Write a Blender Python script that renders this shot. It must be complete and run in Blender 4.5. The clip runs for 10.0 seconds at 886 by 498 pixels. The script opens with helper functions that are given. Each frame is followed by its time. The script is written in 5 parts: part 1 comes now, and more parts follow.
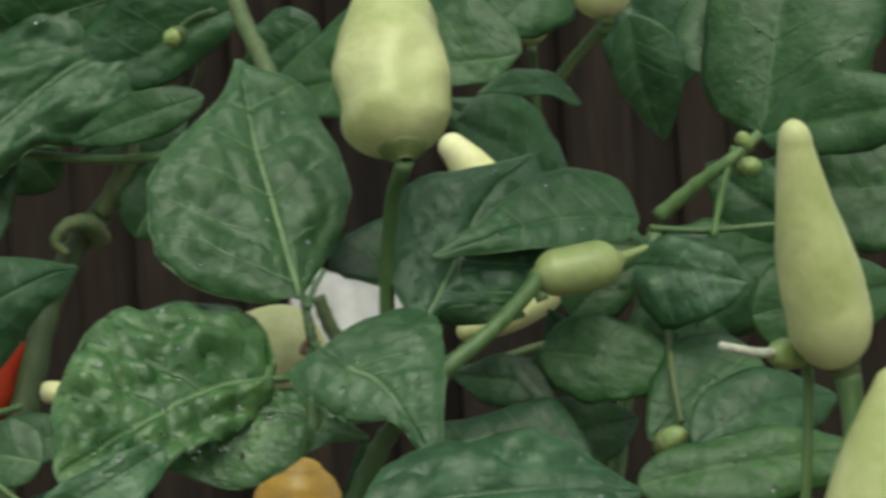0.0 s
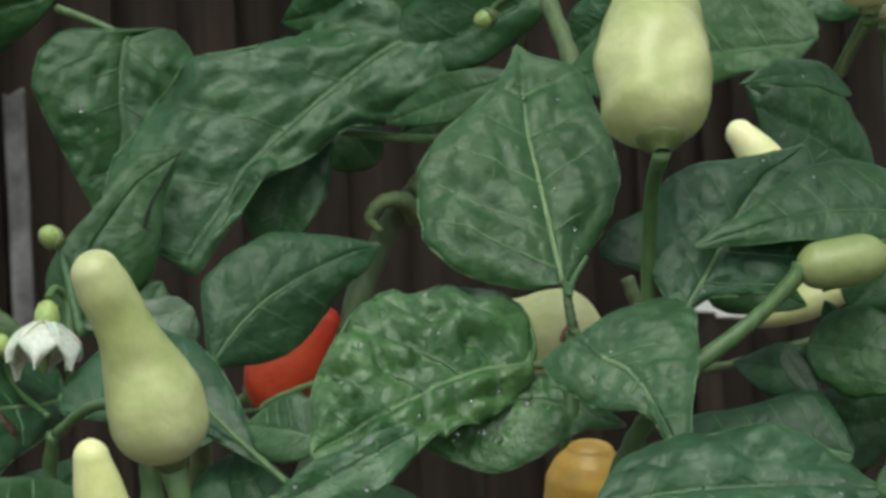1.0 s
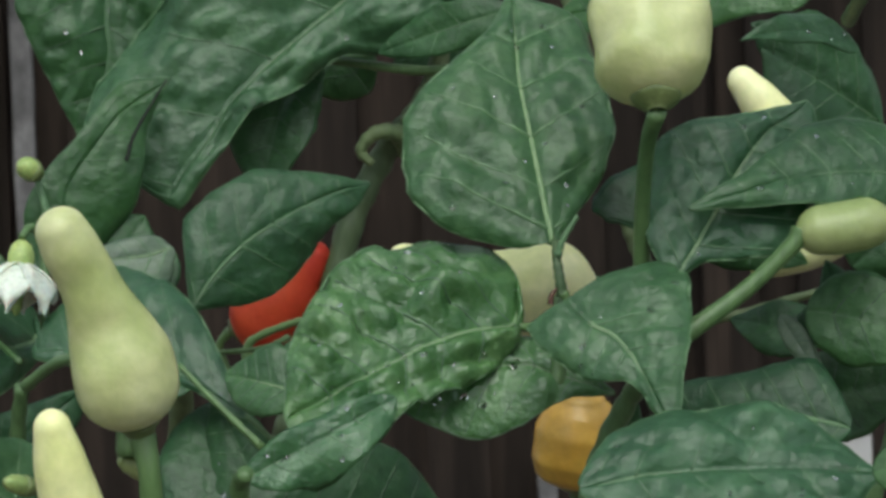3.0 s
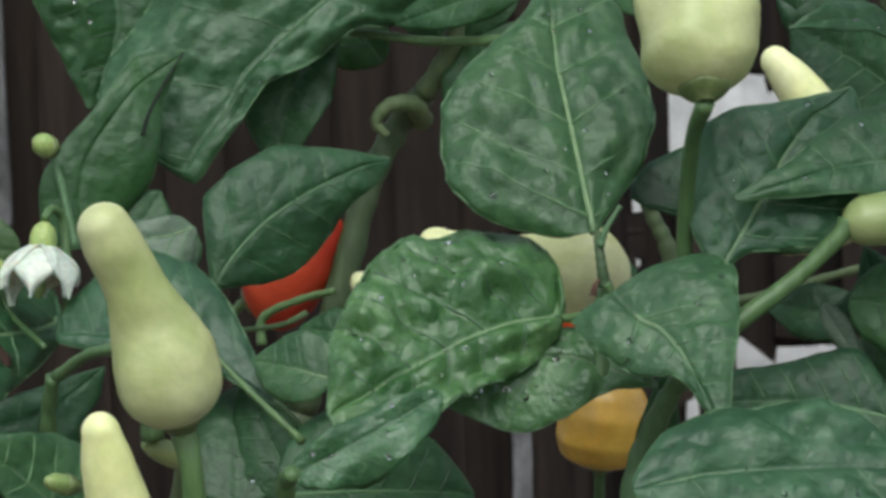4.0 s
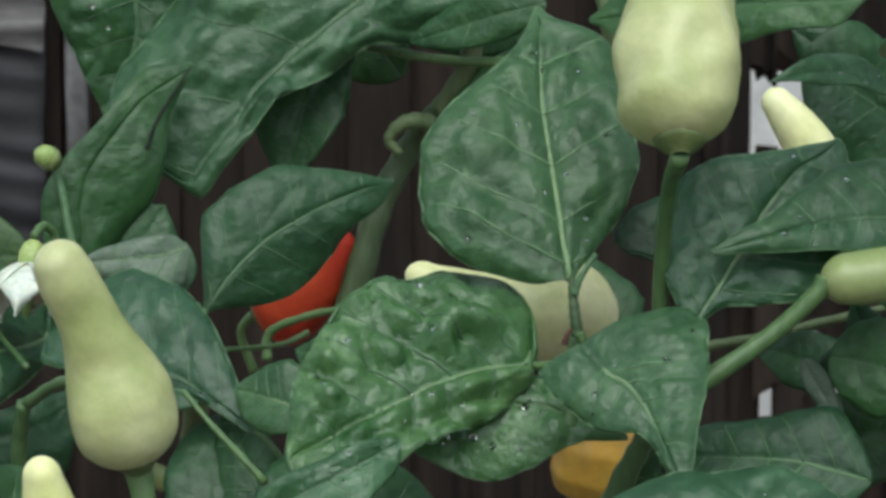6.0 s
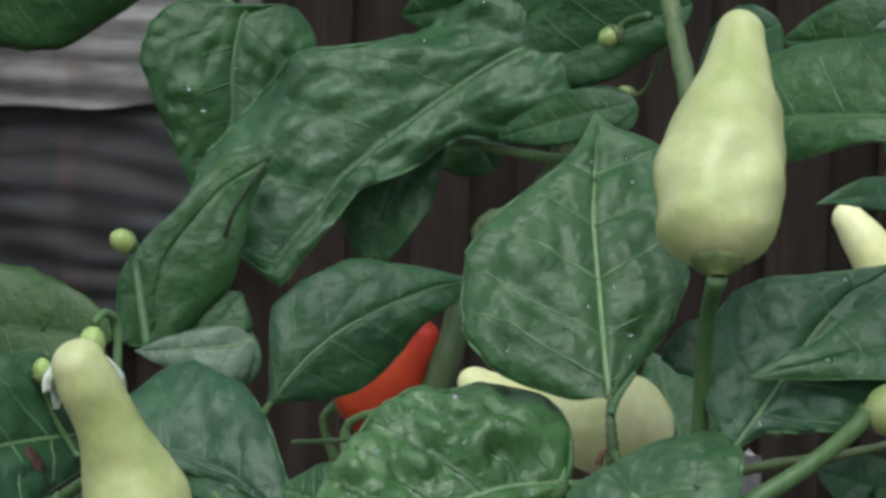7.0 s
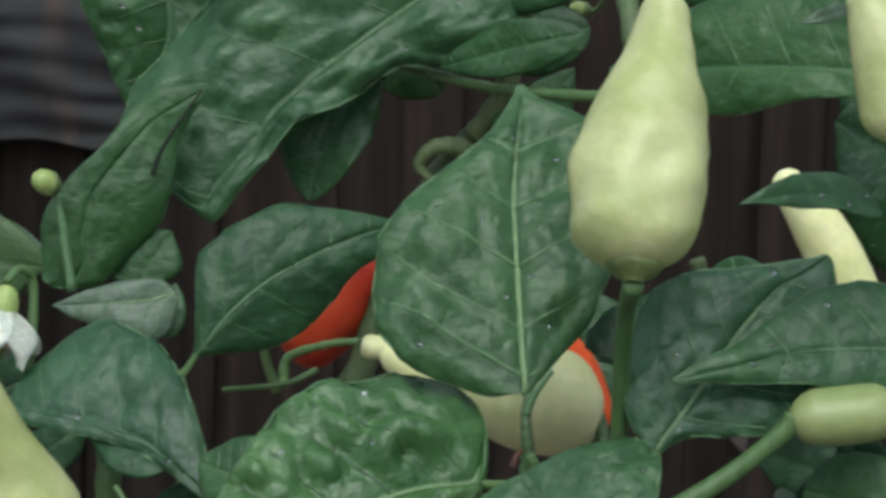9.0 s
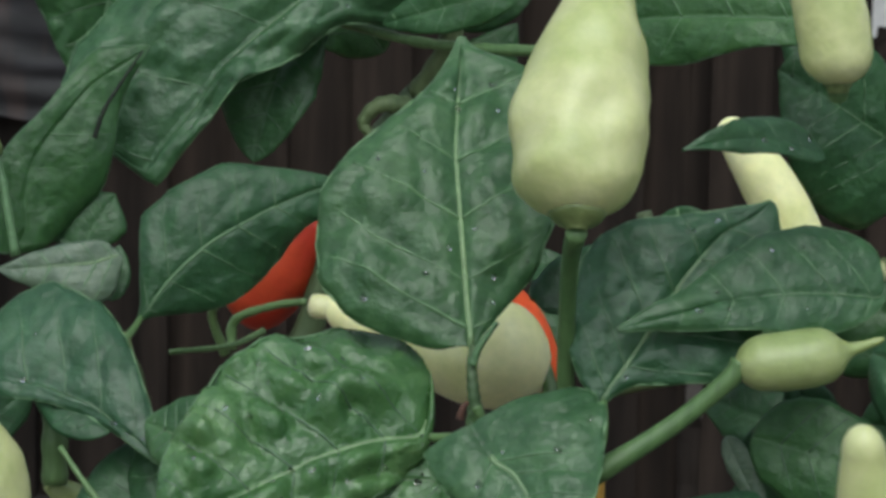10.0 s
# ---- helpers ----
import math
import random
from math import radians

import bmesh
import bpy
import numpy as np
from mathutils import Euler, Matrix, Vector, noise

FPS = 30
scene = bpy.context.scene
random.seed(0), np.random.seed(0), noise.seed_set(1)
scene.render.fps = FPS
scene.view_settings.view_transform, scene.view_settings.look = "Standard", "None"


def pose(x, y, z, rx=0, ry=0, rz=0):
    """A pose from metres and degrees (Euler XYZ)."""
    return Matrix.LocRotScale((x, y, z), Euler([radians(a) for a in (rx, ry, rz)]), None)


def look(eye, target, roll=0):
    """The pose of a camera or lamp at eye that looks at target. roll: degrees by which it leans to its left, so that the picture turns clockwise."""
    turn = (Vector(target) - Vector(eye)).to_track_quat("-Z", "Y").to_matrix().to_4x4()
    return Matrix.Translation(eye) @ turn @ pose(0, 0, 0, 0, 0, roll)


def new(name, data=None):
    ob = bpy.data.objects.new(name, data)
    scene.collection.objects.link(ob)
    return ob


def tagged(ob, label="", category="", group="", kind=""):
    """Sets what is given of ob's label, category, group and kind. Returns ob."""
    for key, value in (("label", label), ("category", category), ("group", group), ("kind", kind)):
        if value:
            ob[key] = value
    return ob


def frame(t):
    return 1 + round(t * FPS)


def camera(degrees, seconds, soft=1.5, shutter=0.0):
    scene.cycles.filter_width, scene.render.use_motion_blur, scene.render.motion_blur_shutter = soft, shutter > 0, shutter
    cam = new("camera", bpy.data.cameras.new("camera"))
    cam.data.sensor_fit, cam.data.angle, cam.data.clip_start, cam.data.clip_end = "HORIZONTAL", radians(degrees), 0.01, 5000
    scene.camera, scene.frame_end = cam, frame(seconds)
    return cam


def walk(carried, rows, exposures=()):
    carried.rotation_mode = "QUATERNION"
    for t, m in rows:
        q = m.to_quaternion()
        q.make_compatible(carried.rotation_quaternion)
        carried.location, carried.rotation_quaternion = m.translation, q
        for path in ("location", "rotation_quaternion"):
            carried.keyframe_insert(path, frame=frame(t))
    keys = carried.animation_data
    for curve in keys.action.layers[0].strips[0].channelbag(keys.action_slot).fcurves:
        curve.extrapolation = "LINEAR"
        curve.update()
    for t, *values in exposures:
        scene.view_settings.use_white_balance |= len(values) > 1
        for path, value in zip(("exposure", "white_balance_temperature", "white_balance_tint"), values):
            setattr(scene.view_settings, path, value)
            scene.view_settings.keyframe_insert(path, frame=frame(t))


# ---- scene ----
# ---------------------------------------------------------------- camera
cam = camera(20.0, 10.0, soft=3.3, shutter=0.25)
PATH = [
    (0, (-0.0251, -0.6743, 0.5890), (0.0768, -0.0830, 0.5928), -3.93),
    (0.2, (-0.0224, -0.6773, 0.5950), (0.0557, -0.0824, 0.5958), -3.68),
    (0.4, (-0.0184, -0.6797, 0.5990), (0.0369, -0.0823, 0.6012), -3.43),
    (0.5, (-0.0155, -0.6804, 0.5996), (0.0310, -0.0822, 0.6029), -3.30),
    (0.7, (-0.0071, -0.6811, 0.5979), (0.0198, -0.0817, 0.6045), -3.09),
    (0.8, (-0.0015, -0.6812, 0.5962), (0.0155, -0.0815, 0.6001), -2.99),
    (1, (0.0128, -0.6813, 0.5923), (0.0117, -0.0813, 0.5933), -2.78),
    (1.2, (0.0299, -0.6795, 0.5890), (0.0097, -0.0798, 0.5922), -2.44),
    (1.5, (0.0450, -0.6747, 0.5869), (0.0013, -0.0763, 0.5936), -1.93),
    (1.7, (0.0452, -0.6738, 0.5875), (-0.0034, -0.0758, 0.5953), -1.79),
    (2, (0.0453, -0.6717, 0.5911), (-0.0031, -0.0736, 0.5919), -1.57),
    (2.2, (0.0407, -0.6666, 0.5953), (-0.0136, -0.0691, 0.5912), -1.69),
    (2.3, (0.0364, -0.6637, 0.5976), (-0.0188, -0.0663, 0.5896), -1.74),
    (2.5, (0.0284, -0.6598, 0.6018), (-0.0149, -0.0617, 0.5847), -1.86),
    (2.7, (0.0247, -0.6593, 0.6049), (0.0029, -0.0601, 0.5829), -2.14),
    (3.8, (0.0037, -0.6503, 0.6188), (0.0098, -0.0518, 0.5770), -1.61),
    (4, (0.0015, -0.6497, 0.6216), (0.0065, -0.0513, 0.5771), -1.86),
    (4.2, (0.0004, -0.6498, 0.6210), (-0.0019, -0.0511, 0.5815), -1.72),
    (4.5, (0.0000, -0.6500, 0.6200), (-0.0029, -0.0513, 0.5813), -1.50),
    (4.7, (0.0018, -0.6493, 0.6208), (0.0021, -0.0506, 0.5818), -1.38),
    (5, (0.0052, -0.6470, 0.6235), (0.0042, -0.0487, 0.5782), -1.21),
    (5.2, (0.0049, -0.6456, 0.6255), (0.0029, -0.0475, 0.5784), -1.20),
    (6.3, (0.0449, -0.6364, 0.6392), (0.0091, -0.0399, 0.5850), 0.73),
    (6.5, (0.0546, -0.6337, 0.6402), (0.0063, -0.0382, 0.5849), 1.28),
    (6.7, (0.0593, -0.6309, 0.6422), (0.0044, -0.0354, 0.5930), 1.50),
    (6.8, (0.0602, -0.6295, 0.6435), (0.0009, -0.0339, 0.6011), 1.60),
    (7, (0.0606, -0.6262, 0.6462), (-0.0057, -0.0311, 0.6081), 1.82),
    (7.2, (0.0606, -0.6223, 0.6487), (-0.0016, -0.0269, 0.6079), 1.92),
    (7.5, (0.0610, -0.6161, 0.6539), (0.0028, -0.0210, 0.6040), 2.06),
    (7.7, (0.0618, -0.6125, 0.6595), (-0.0139, -0.0208, 0.5951), 1.97),
    (7.8, (0.0624, -0.6109, 0.6629), (-0.0214, -0.0214, 0.5892), 1.93),
    (8, (0.0639, -0.6075, 0.6702), (-0.0142, -0.0178, 0.5917), 1.84),
    (8.2, (0.0658, -0.6039, 0.6773), (-0.0149, -0.0157, 0.5910), 1.91),
    (8.5, (0.0695, -0.5988, 0.6828), (-0.0091, -0.0106, 0.5941), 2.02),
    (8.7, (0.0726, -0.5961, 0.6828), (-0.0068, -0.0082, 0.5932), 2.00),
    (8.8, (0.0742, -0.5951, 0.6828), (-0.0031, -0.0068, 0.5938), 1.98),
    (9, (0.0769, -0.5943, 0.6827), (0.0090, -0.0044, 0.5963), 1.96),
    (9.2, (0.0787, -0.5944, 0.6808), (0.0203, -0.0029, 0.5989), 1.80),
    (9.5, (0.0796, -0.5946, 0.6774), (0.0242, -0.0031, 0.5933), 1.56),
    (9.7, (0.0795, -0.5940, 0.6776), (0.0208, -0.0037, 0.5876), 1.37),
    (10, (0.0789, -0.5919, 0.6786), (0.0222, -0.0018, 0.5858), 1.09),
]
cam.data.dof.use_dof, cam.data.dof.focus_distance, cam.data.dof.aperture_fstop = True, 0.57, 80.0
walk(cam, [(t, look(eye, target, roll)) for t, eye, target, roll in PATH],
     [(0, -0.11, 7150, -6), (0.6, -0.20, 6930, -6), (1.3, 0.04, 6620, -1), (2.0, 0.06, 6610, 0), (2.7, 0.03, 6520, 0), (4.5, 0.06, 6320, 1), (6.5, 0.0, 6270, 0), (10, -0.03, 6280, 1)])

# ---------------------------------------------------------------- light
SUN_UP, SUN_ROUND = radians(56), radians(178)
world = bpy.data.worlds.new("overcast_sky")
scene.world = world
world.use_nodes = True
sky = world.node_tree.nodes.new("ShaderNodeTexSky")
sky.sky_type, sky.sun_disc = "NISHITA", False
sky.sun_elevation, sky.sun_rotation = SUN_UP, SUN_ROUND
sky.air_density, sky.dust_density, sky.ozone_density = 1.0, 3.0, 1.0
background = world.node_tree.nodes["Background"]
background.inputs["Strength"].default_value = 0.185
cloud = world.node_tree.nodes.new("ShaderNodeHueSaturation")  # an even cloud cover takes the blue out of the sky
cloud.inputs["Saturation"].default_value = 0.45
world.node_tree.links.new(sky.outputs[0], cloud.inputs["Color"])
world.node_tree.links.new(cloud.outputs[0], background.inputs["Color"])

sun = new("sun", bpy.data.lights.new("sun", "SUN"))
sun.data.energy, sun.data.angle, sun.data.color = 1.25, radians(50), (1.0, 0.98, 0.95)
sun_way = Vector((math.sin(SUN_ROUND) * math.cos(SUN_UP), math.cos(SUN_ROUND) * math.cos(SUN_UP), math.sin(SUN_UP)))
sun.matrix_world = look(sun_way * 20, (0, 0, 0))
scene.view_settings.exposure = 0.0


# ---------------------------------------------------------------- materials
def material(name, build):
    """A node material; build(nodes, links, principled) sets it up."""
    mat = bpy.data.materials.new(name)
    mat.use_nodes = True
    tree = mat.node_tree
    build(tree.nodes, tree.links, tree.nodes["Principled BSDF"], tree.nodes["Material Output"])
    return mat


def noise_node(nodes, links, scale, detail=4.0, rough=0.55, coords="Object", stretch=None):
    tc = nodes.new("ShaderNodeTexCoord")
    tex = nodes.new("ShaderNodeTexNoise")
    tex.inputs["Scale"].default_value, tex.inputs["Detail"].default_value = scale, detail
    tex.inputs["Roughness"].default_value = rough
    vec = tc.outputs[coords]
    if stretch:
        mp = nodes.new("ShaderNodeMapping")
        mp.inputs["Scale"].default_value = stretch
        links.new(vec, mp.inputs["Vector"])
        vec = mp.outputs["Vector"]
    links.new(vec, tex.inputs["Vector"])
    return tex


def ramp(nodes, links, value, stops):
    node = nodes.new("ShaderNodeValToRGB")
    for n, (at, colour) in enumerate(stops):
        e = node.color_ramp.elements[n] if n < 2 else node.color_ramp.elements.new(at)
        e.position, e.color = at, (*colour, 1)
    links.new(value, node.inputs["Fac"])
    return node.outputs["Color"]


def blend(nodes, links, fac, a, b, kind="MIX"):
    node = nodes.new("ShaderNodeMix")
    node.data_type, node.blend_type = "RGBA", kind
    for socket, value in ((node.inputs[0], fac), (node.inputs[6], a), (node.inputs[7], b)):
        if isinstance(value, bpy.types.NodeSocket):
            links.new(value, socket)
        elif isinstance(value, tuple):
            socket.default_value = (*value, 1)
        else:
            socket.default_value = value
    return node.outputs[2]


def bump(nodes, links, height, strength, distance, normal=None):
    node = nodes.new("ShaderNodeBump")
    node.inputs["Strength"].default_value, node.inputs["Distance"].default_value = strength, distance
    links.new(height, node.inputs["Height"])
    if normal:
        links.new(normal, node.inputs["Normal"])
    return node.outputs["Normal"]


def leaf_material(name, dark, mid, light, rough=0.5, through_light=0.24, relief=1.9, spec=0.52):
    def build(nodes, links, p, out):
        large = noise_node(nodes, links, 48, 4, 0.65)
        fine = noise_node(nodes, links, 420, 4, 0.7)
        info = nodes.new("ShaderNodeObjectInfo")
        colour = ramp(nodes, links, large.outputs[0], [(0.3, dark), (0.72, light), (0.5, mid)])
        speck = ramp(nodes, links, fine.outputs[0], [(0.36, (0.76, 0.80, 0.75)), (0.66, (1.22, 1.17, 1.20))])
        colour = blend(nodes, links, 0.8, colour, speck, "MULTIPLY")
        patch = ramp(nodes, links, noise_node(nodes, links, 150, 4, 0.65).outputs[0], [(0.40, (0.88, 0.91, 0.87)), (0.60, (1.08, 1.06, 1.08))])
        colour = blend(nodes, links, 0.8, colour, patch, "MULTIPLY")
        net = nodes.new("ShaderNodeTexVoronoi")  # the net of small veins
        net.feature = "DISTANCE_TO_EDGE"
        net.inputs["Scale"].default_value = 190
        links.new(nodes.new("ShaderNodeTexCoord").outputs["Object"], net.inputs["Vector"])
        pale = ramp(nodes, links, net.outputs["Distance"], [(0.02, (1.22, 1.16, 1.12)), (0.12, (0.98, 0.98, 0.98))])
        colour = blend(nodes, links, 0.8, colour, pale, "MULTIPLY")
        tone = ramp(nodes, links, info.outputs["Random"], [(0.0, (0.88, 0.92, 0.94)), (1.0, (1.24, 1.14, 0.90))])
        colour = blend(nodes, links, 1.0, colour, tone, "MULTIPLY")
        links.new(colour, p.inputs["Base Color"])
        film = noise_node(nodes, links, 130, 5, 0.62)  # a thin film of water lies in patches
        wet = ramp(nodes, links, film.outputs[0], [(0.54, (rough * 0.78,) * 3), (0.62, (rough * 1.15,) * 3)])
        links.new(wet, p.inputs["Roughness"])
        gloss = ramp(nodes, links, film.outputs[0], [(0.42, (spec * 1.12,) * 3), (0.54, (spec * 1.0,) * 3), (0.61, (spec * 0.78,) * 3)])
        links.new(gloss, p.inputs["Specular IOR Level"])
        cells = nodes.new("ShaderNodeTexVoronoi")
        cells.feature = "DISTANCE_TO_EDGE"
        cells.inputs["Scale"].default_value = 300
        links.new(nodes.new("ShaderNodeTexCoord").outputs["Object"], cells.inputs["Vector"])
        n1 = bump(nodes, links, cells.outputs["Distance"], 0.22, 0.0006)
        n2 = bump(nodes, links, noise_node(nodes, links, 260, 4, 0.6).outputs[0], 0.55, 0.0009 * relief, n1)
        links.new(n2, p.inputs["Normal"])
        glow = nodes.new("ShaderNodeBsdfTranslucent")
        glow.inputs["Color"].default_value = (light[0] * 1.6, light[1] * 2.0, light[2] * 0.7, 1)
        mix = nodes.new("ShaderNodeMixShader")
        mix.inputs[0].default_value = through_light
        links.new(p.outputs[0], mix.inputs[1])
        links.new(glow.outputs[0], mix.inputs[2])
        links.new(mix.outputs[0], out.inputs["Surface"])
    return material(name, build)


leaf_green = leaf_material("leaf_green", (0.024, 0.076, 0.034), (0.040, 0.108, 0.052), (0.064, 0.148, 0.076), 0.46)
# two darker copies of leaf_green: shade among the inner leaves put into colour
leaf_half_shaded = leaf_material("leaf_half_shaded", (0.020, 0.070, 0.024), (0.031, 0.096, 0.034), (0.048, 0.128, 0.048), 0.52)
leaf_shaded = leaf_material("leaf_shaded", (0.016, 0.060, 0.024), (0.025, 0.085, 0.033), (0.038, 0.112, 0.045), 0.55)
# wet gloss, and a paler base colour that holds the sky's sheen
leaf_wet_sheen = leaf_material("leaf_wet_sheen", (0.028, 0.092, 0.036), (0.058, 0.145, 0.062), (0.110, 0.220, 0.110), 0.33, 0.24, 2.6, 0.66)
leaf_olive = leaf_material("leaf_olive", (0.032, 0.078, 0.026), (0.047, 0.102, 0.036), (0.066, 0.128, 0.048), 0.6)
leaf_pale = leaf_material("leaf_pale", (0.075, 0.122, 0.088), (0.100, 0.152, 0.114), (0.130, 0.185, 0.140), 0.45)


def fruit_material(name, base, warm, cool, rough=0.36, spec=0.55):
    def build(nodes, links, p, out):
        large = noise_node(nodes, links, 45, 2)
        fine = noise_node(nodes, links, 420, 4)
        colour = ramp(nodes, links, large.outputs[0], [(0.32, cool), (0.7, warm), (0.5, base)])
        speck = ramp(nodes, links, fine.outputs[0], [(0.3, (0.9, 0.92, 0.86)), (0.7, (1.06, 1.05, 1.04))])
        links.new(blend(nodes, links, 1.0, colour, speck, "MULTIPLY"), p.inputs["Base Color"])
        p.inputs["Roughness"].default_value = rough
        p.inputs["Specular IOR Level"].default_value = spec
        p.inputs["Subsurface Weight"].default_value = 0.22
        p.inputs["Subsurface Radius"].default_value = (0.6, 0.7, 0.25)
        p.inputs["Subsurface Scale"].default_value = 0.004
        n1 = bump(nodes, links, noise_node(nodes, links, 110, 4).outputs[0], 0.45, 0.0013)
        links.new(bump(nodes, links, fine.outputs[0], 0.12, 0.0004, n1), p.inputs["Normal"])
    return material(name, build)


fruit_pale = fruit_material("fruit_pale", (0.485, 0.508, 0.255), (0.555, 0.568, 0.325), (0.385, 0.435, 0.178))
fruit_cream = fruit_material("fruit_cream", (0.78, 0.77, 0.43), (0.84, 0.83, 0.52), (0.69, 0.71, 0.32))
fruit_unripe = fruit_material("fruit_unripe", (0.27, 0.325, 0.135), (0.33, 0.37, 0.17), (0.21, 0.28, 0.10))
fruit_orange = fruit_material("fruit_orange", (0.52, 0.30, 0.045), (0.60, 0.38, 0.07), (0.40, 0.25, 0.06))
fruit_red = fruit_material("fruit_red", (0.42, 0.036, 0.018), (0.50, 0.062, 0.02), (0.32, 0.022, 0.014), 0.55, 0.3)
fruit_flame = fruit_material("fruit_flame", (0.60, 0.085, 0.024), (0.66, 0.120, 0.030), (0.52, 0.060, 0.018), 0.6, 0.2)


def plain_organic(name, low, high, scale, rough, bump_size=0.0006, stretch=None, detail=5.0, sss=0.0, spec=0.5):
    def build(nodes, links, p, out):
        tex = noise_node(nodes, links, scale, detail, 0.6, "Object", stretch)
        fine = noise_node(nodes, links, scale * 6, 4, 0.6, "Object", stretch)
        info = nodes.new("ShaderNodeObjectInfo")
        colour = ramp(nodes, links, tex.outputs[0], [(0.3, low), (0.7, high)])
        tone = ramp(nodes, links, info.outputs["Random"], [(0.0, (0.72, 0.74, 0.76)), (1.0, (1.25, 1.2, 1.15))])
        colour = blend(nodes, links, 1.0, colour, tone, "MULTIPLY")
        speck = ramp(nodes, links, fine.outputs[0], [(0.3, (0.7, 0.7, 0.7)), (0.7, (1.2, 1.2, 1.2))])
        links.new(blend(nodes, links, 0.8, colour, speck, "MULTIPLY"), p.inputs["Base Color"])
        p.inputs["Roughness"].default_value = rough
        p.inputs["Specular IOR Level"].default_value = spec
        p.inputs["Subsurface Weight"].default_value = sss
        p.inputs["Subsurface Scale"].default_value = 0.003
        n1 = bump(nodes, links, tex.outputs[0], 0.5, bump_size * 3)
        links.new(bump(nodes, links, fine.outputs[0], 0.5, bump_size, n1), p.inputs["Normal"])
    return material(name, build)


# near-black green for the shade line between two overlapping leaves
slit_shade_dark = plain_organic("slit_shade_dark", (0.006, 0.012, 0.006), (0.016, 0.028, 0.012), 200, 0.8)
vein_green = plain_organic("vein_green", (0.110, 0.195, 0.090), (0.175, 0.270, 0.135), 120, 0.45, 0.0002)
vein_soft = plain_organic("vein_soft", (0.070, 0.150, 0.066), (0.105, 0.200, 0.094), 120, 0.45, 0.0002)
# vein_soft darkened to go with the shady blades
vein_shaded = plain_organic("vein_shaded", (0.038, 0.098, 0.038), (0.062, 0.136, 0.056), 120, 0.5, 0.0002)
stem_green = plain_organic("stem_green", (0.062, 0.130, 0.044), (0.105, 0.185, 0.068), 90, 0.45, 0.0003, (1, 1, 0.25))
stem_olive = plain_organic("stem_olive", (0.052, 0.090, 0.036), (0.098, 0.134, 0.057), 70, 0.6, 0.0005, (1, 1, 0.3))
node_dark = plain_organic("node_dark", (0.045, 0.088, 0.036), (0.080, 0.128, 0.052), 110, 0.55, 0.0003)
calyx_green = plain_organic("calyx_green", (0.078, 0.118, 0.040), (0.130, 0.170, 0.064), 110, 0.4, 0.0003)
bud_green = plain_organic("bud_green", (0.230, 0.330, 0.100), (0.330, 0.420, 0.150), 150, 0.4, 0.0002, None, 3, 0.1)
petal_white = plain_organic("petal_white", (0.66, 0.70, 0.58), (0.80, 0.82, 0.76), 120, 0.5, 0.0002, None, 3, 0.15)
decay_brown = plain_organic("decay_brown", (0.030, 0.014, 0.010), (0.085, 0.038, 0.025), 300, 0.7, 0.0005)
soil_brown = plain_organic("soil_brown", (0.040, 0.032, 0.028), (0.105, 0.086, 0.074), 9, 0.9, 0.006)
board_brown = plain_organic("board_brown", (0.0055, 0.0044, 0.0041), (0.032, 0.0240, 0.0200), 22, 0.85, 0.002, (1, 1, 0.08), spec=0.12)
timber_grey = plain_organic("timber_grey", (0.010, 0.009, 0.009), (0.210, 0.202, 0.212), 18, 0.8, 0.002, (1, 1, 0.6))


def sheet_material(name, low, high, rusty):
    def build(nodes, links, p, out):
        grime = noise_node(nodes, links, 6, 5, 0.65, "Object", (0.7, 1, 1.6))
        streak = noise_node(nodes, links, 16, 5, 0.65, "Object", (0.30, 1, 2.4))
        rust = noise_node(nodes, links, 7, 4, 0.6, "Object", (2.4, 1, 0.5))
        zinc = ramp(nodes, links, streak.outputs[0], [(0.32, low), (0.66, high)])
        dirty = ramp(nodes, links, grime.outputs[0], [(0.36, (0.35, 0.33, 0.32)), (0.6, (1.0, 1.0, 1.0))])
        colour = blend(nodes, links, 0.85, zinc, dirty, "MULTIPLY")
        share = ramp(nodes, links, rust.outputs[0], [(0.56, (0, 0, 0)), (0.72, (rusty,) * 3)])
        links.new(blend(nodes, links, share, colour, (0.085, 0.045, 0.036)), p.inputs["Base Color"])
        p.inputs["Roughness"].default_value, p.inputs["Metallic"].default_value = 0.75, 0.0
        links.new(bump(nodes, links, streak.outputs[0], 0.4, 0.002), p.inputs["Normal"])
    return material(name, build)


sheet_grey = sheet_material("sheet_grey", (0.085, 0.079, 0.079), (0.380, 0.364, 0.372), 0.5)
# the lowest sheet's tones, much darker than the two above it
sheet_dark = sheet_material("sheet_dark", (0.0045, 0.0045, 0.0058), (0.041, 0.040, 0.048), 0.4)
sheet_pale = sheet_material("sheet_pale", (0.50, 0.50, 0.52), (0.78, 0.78, 0.82), 0.15)
wall_white = plain_organic("wall_white", (0.80, 0.81, 0.85), (0.88, 0.89, 0.92), 3, 0.85, 0.001)


def drop_build(nodes, links, p, out):
    p.inputs["Base Color"].default_value = (1, 1, 1, 1)
    p.inputs["Transmission Weight"].default_value = 1.0
    p.inputs["IOR"].default_value, p.inputs["Roughness"].default_value = 1.33, 0.02


water_clear = material("water_clear", drop_build)


# ---------------------------------------------------------------- building helpers
def mesh_of(name, verts, faces, smooth=True):
    me = bpy.data.meshes.new(name)
    me.from_pydata([tuple(v) for v in verts], [], faces)
    if smooth:
        me.polygons.foreach_set("use_smooth", [True] * len(me.polygons))
    me.update()
    return me


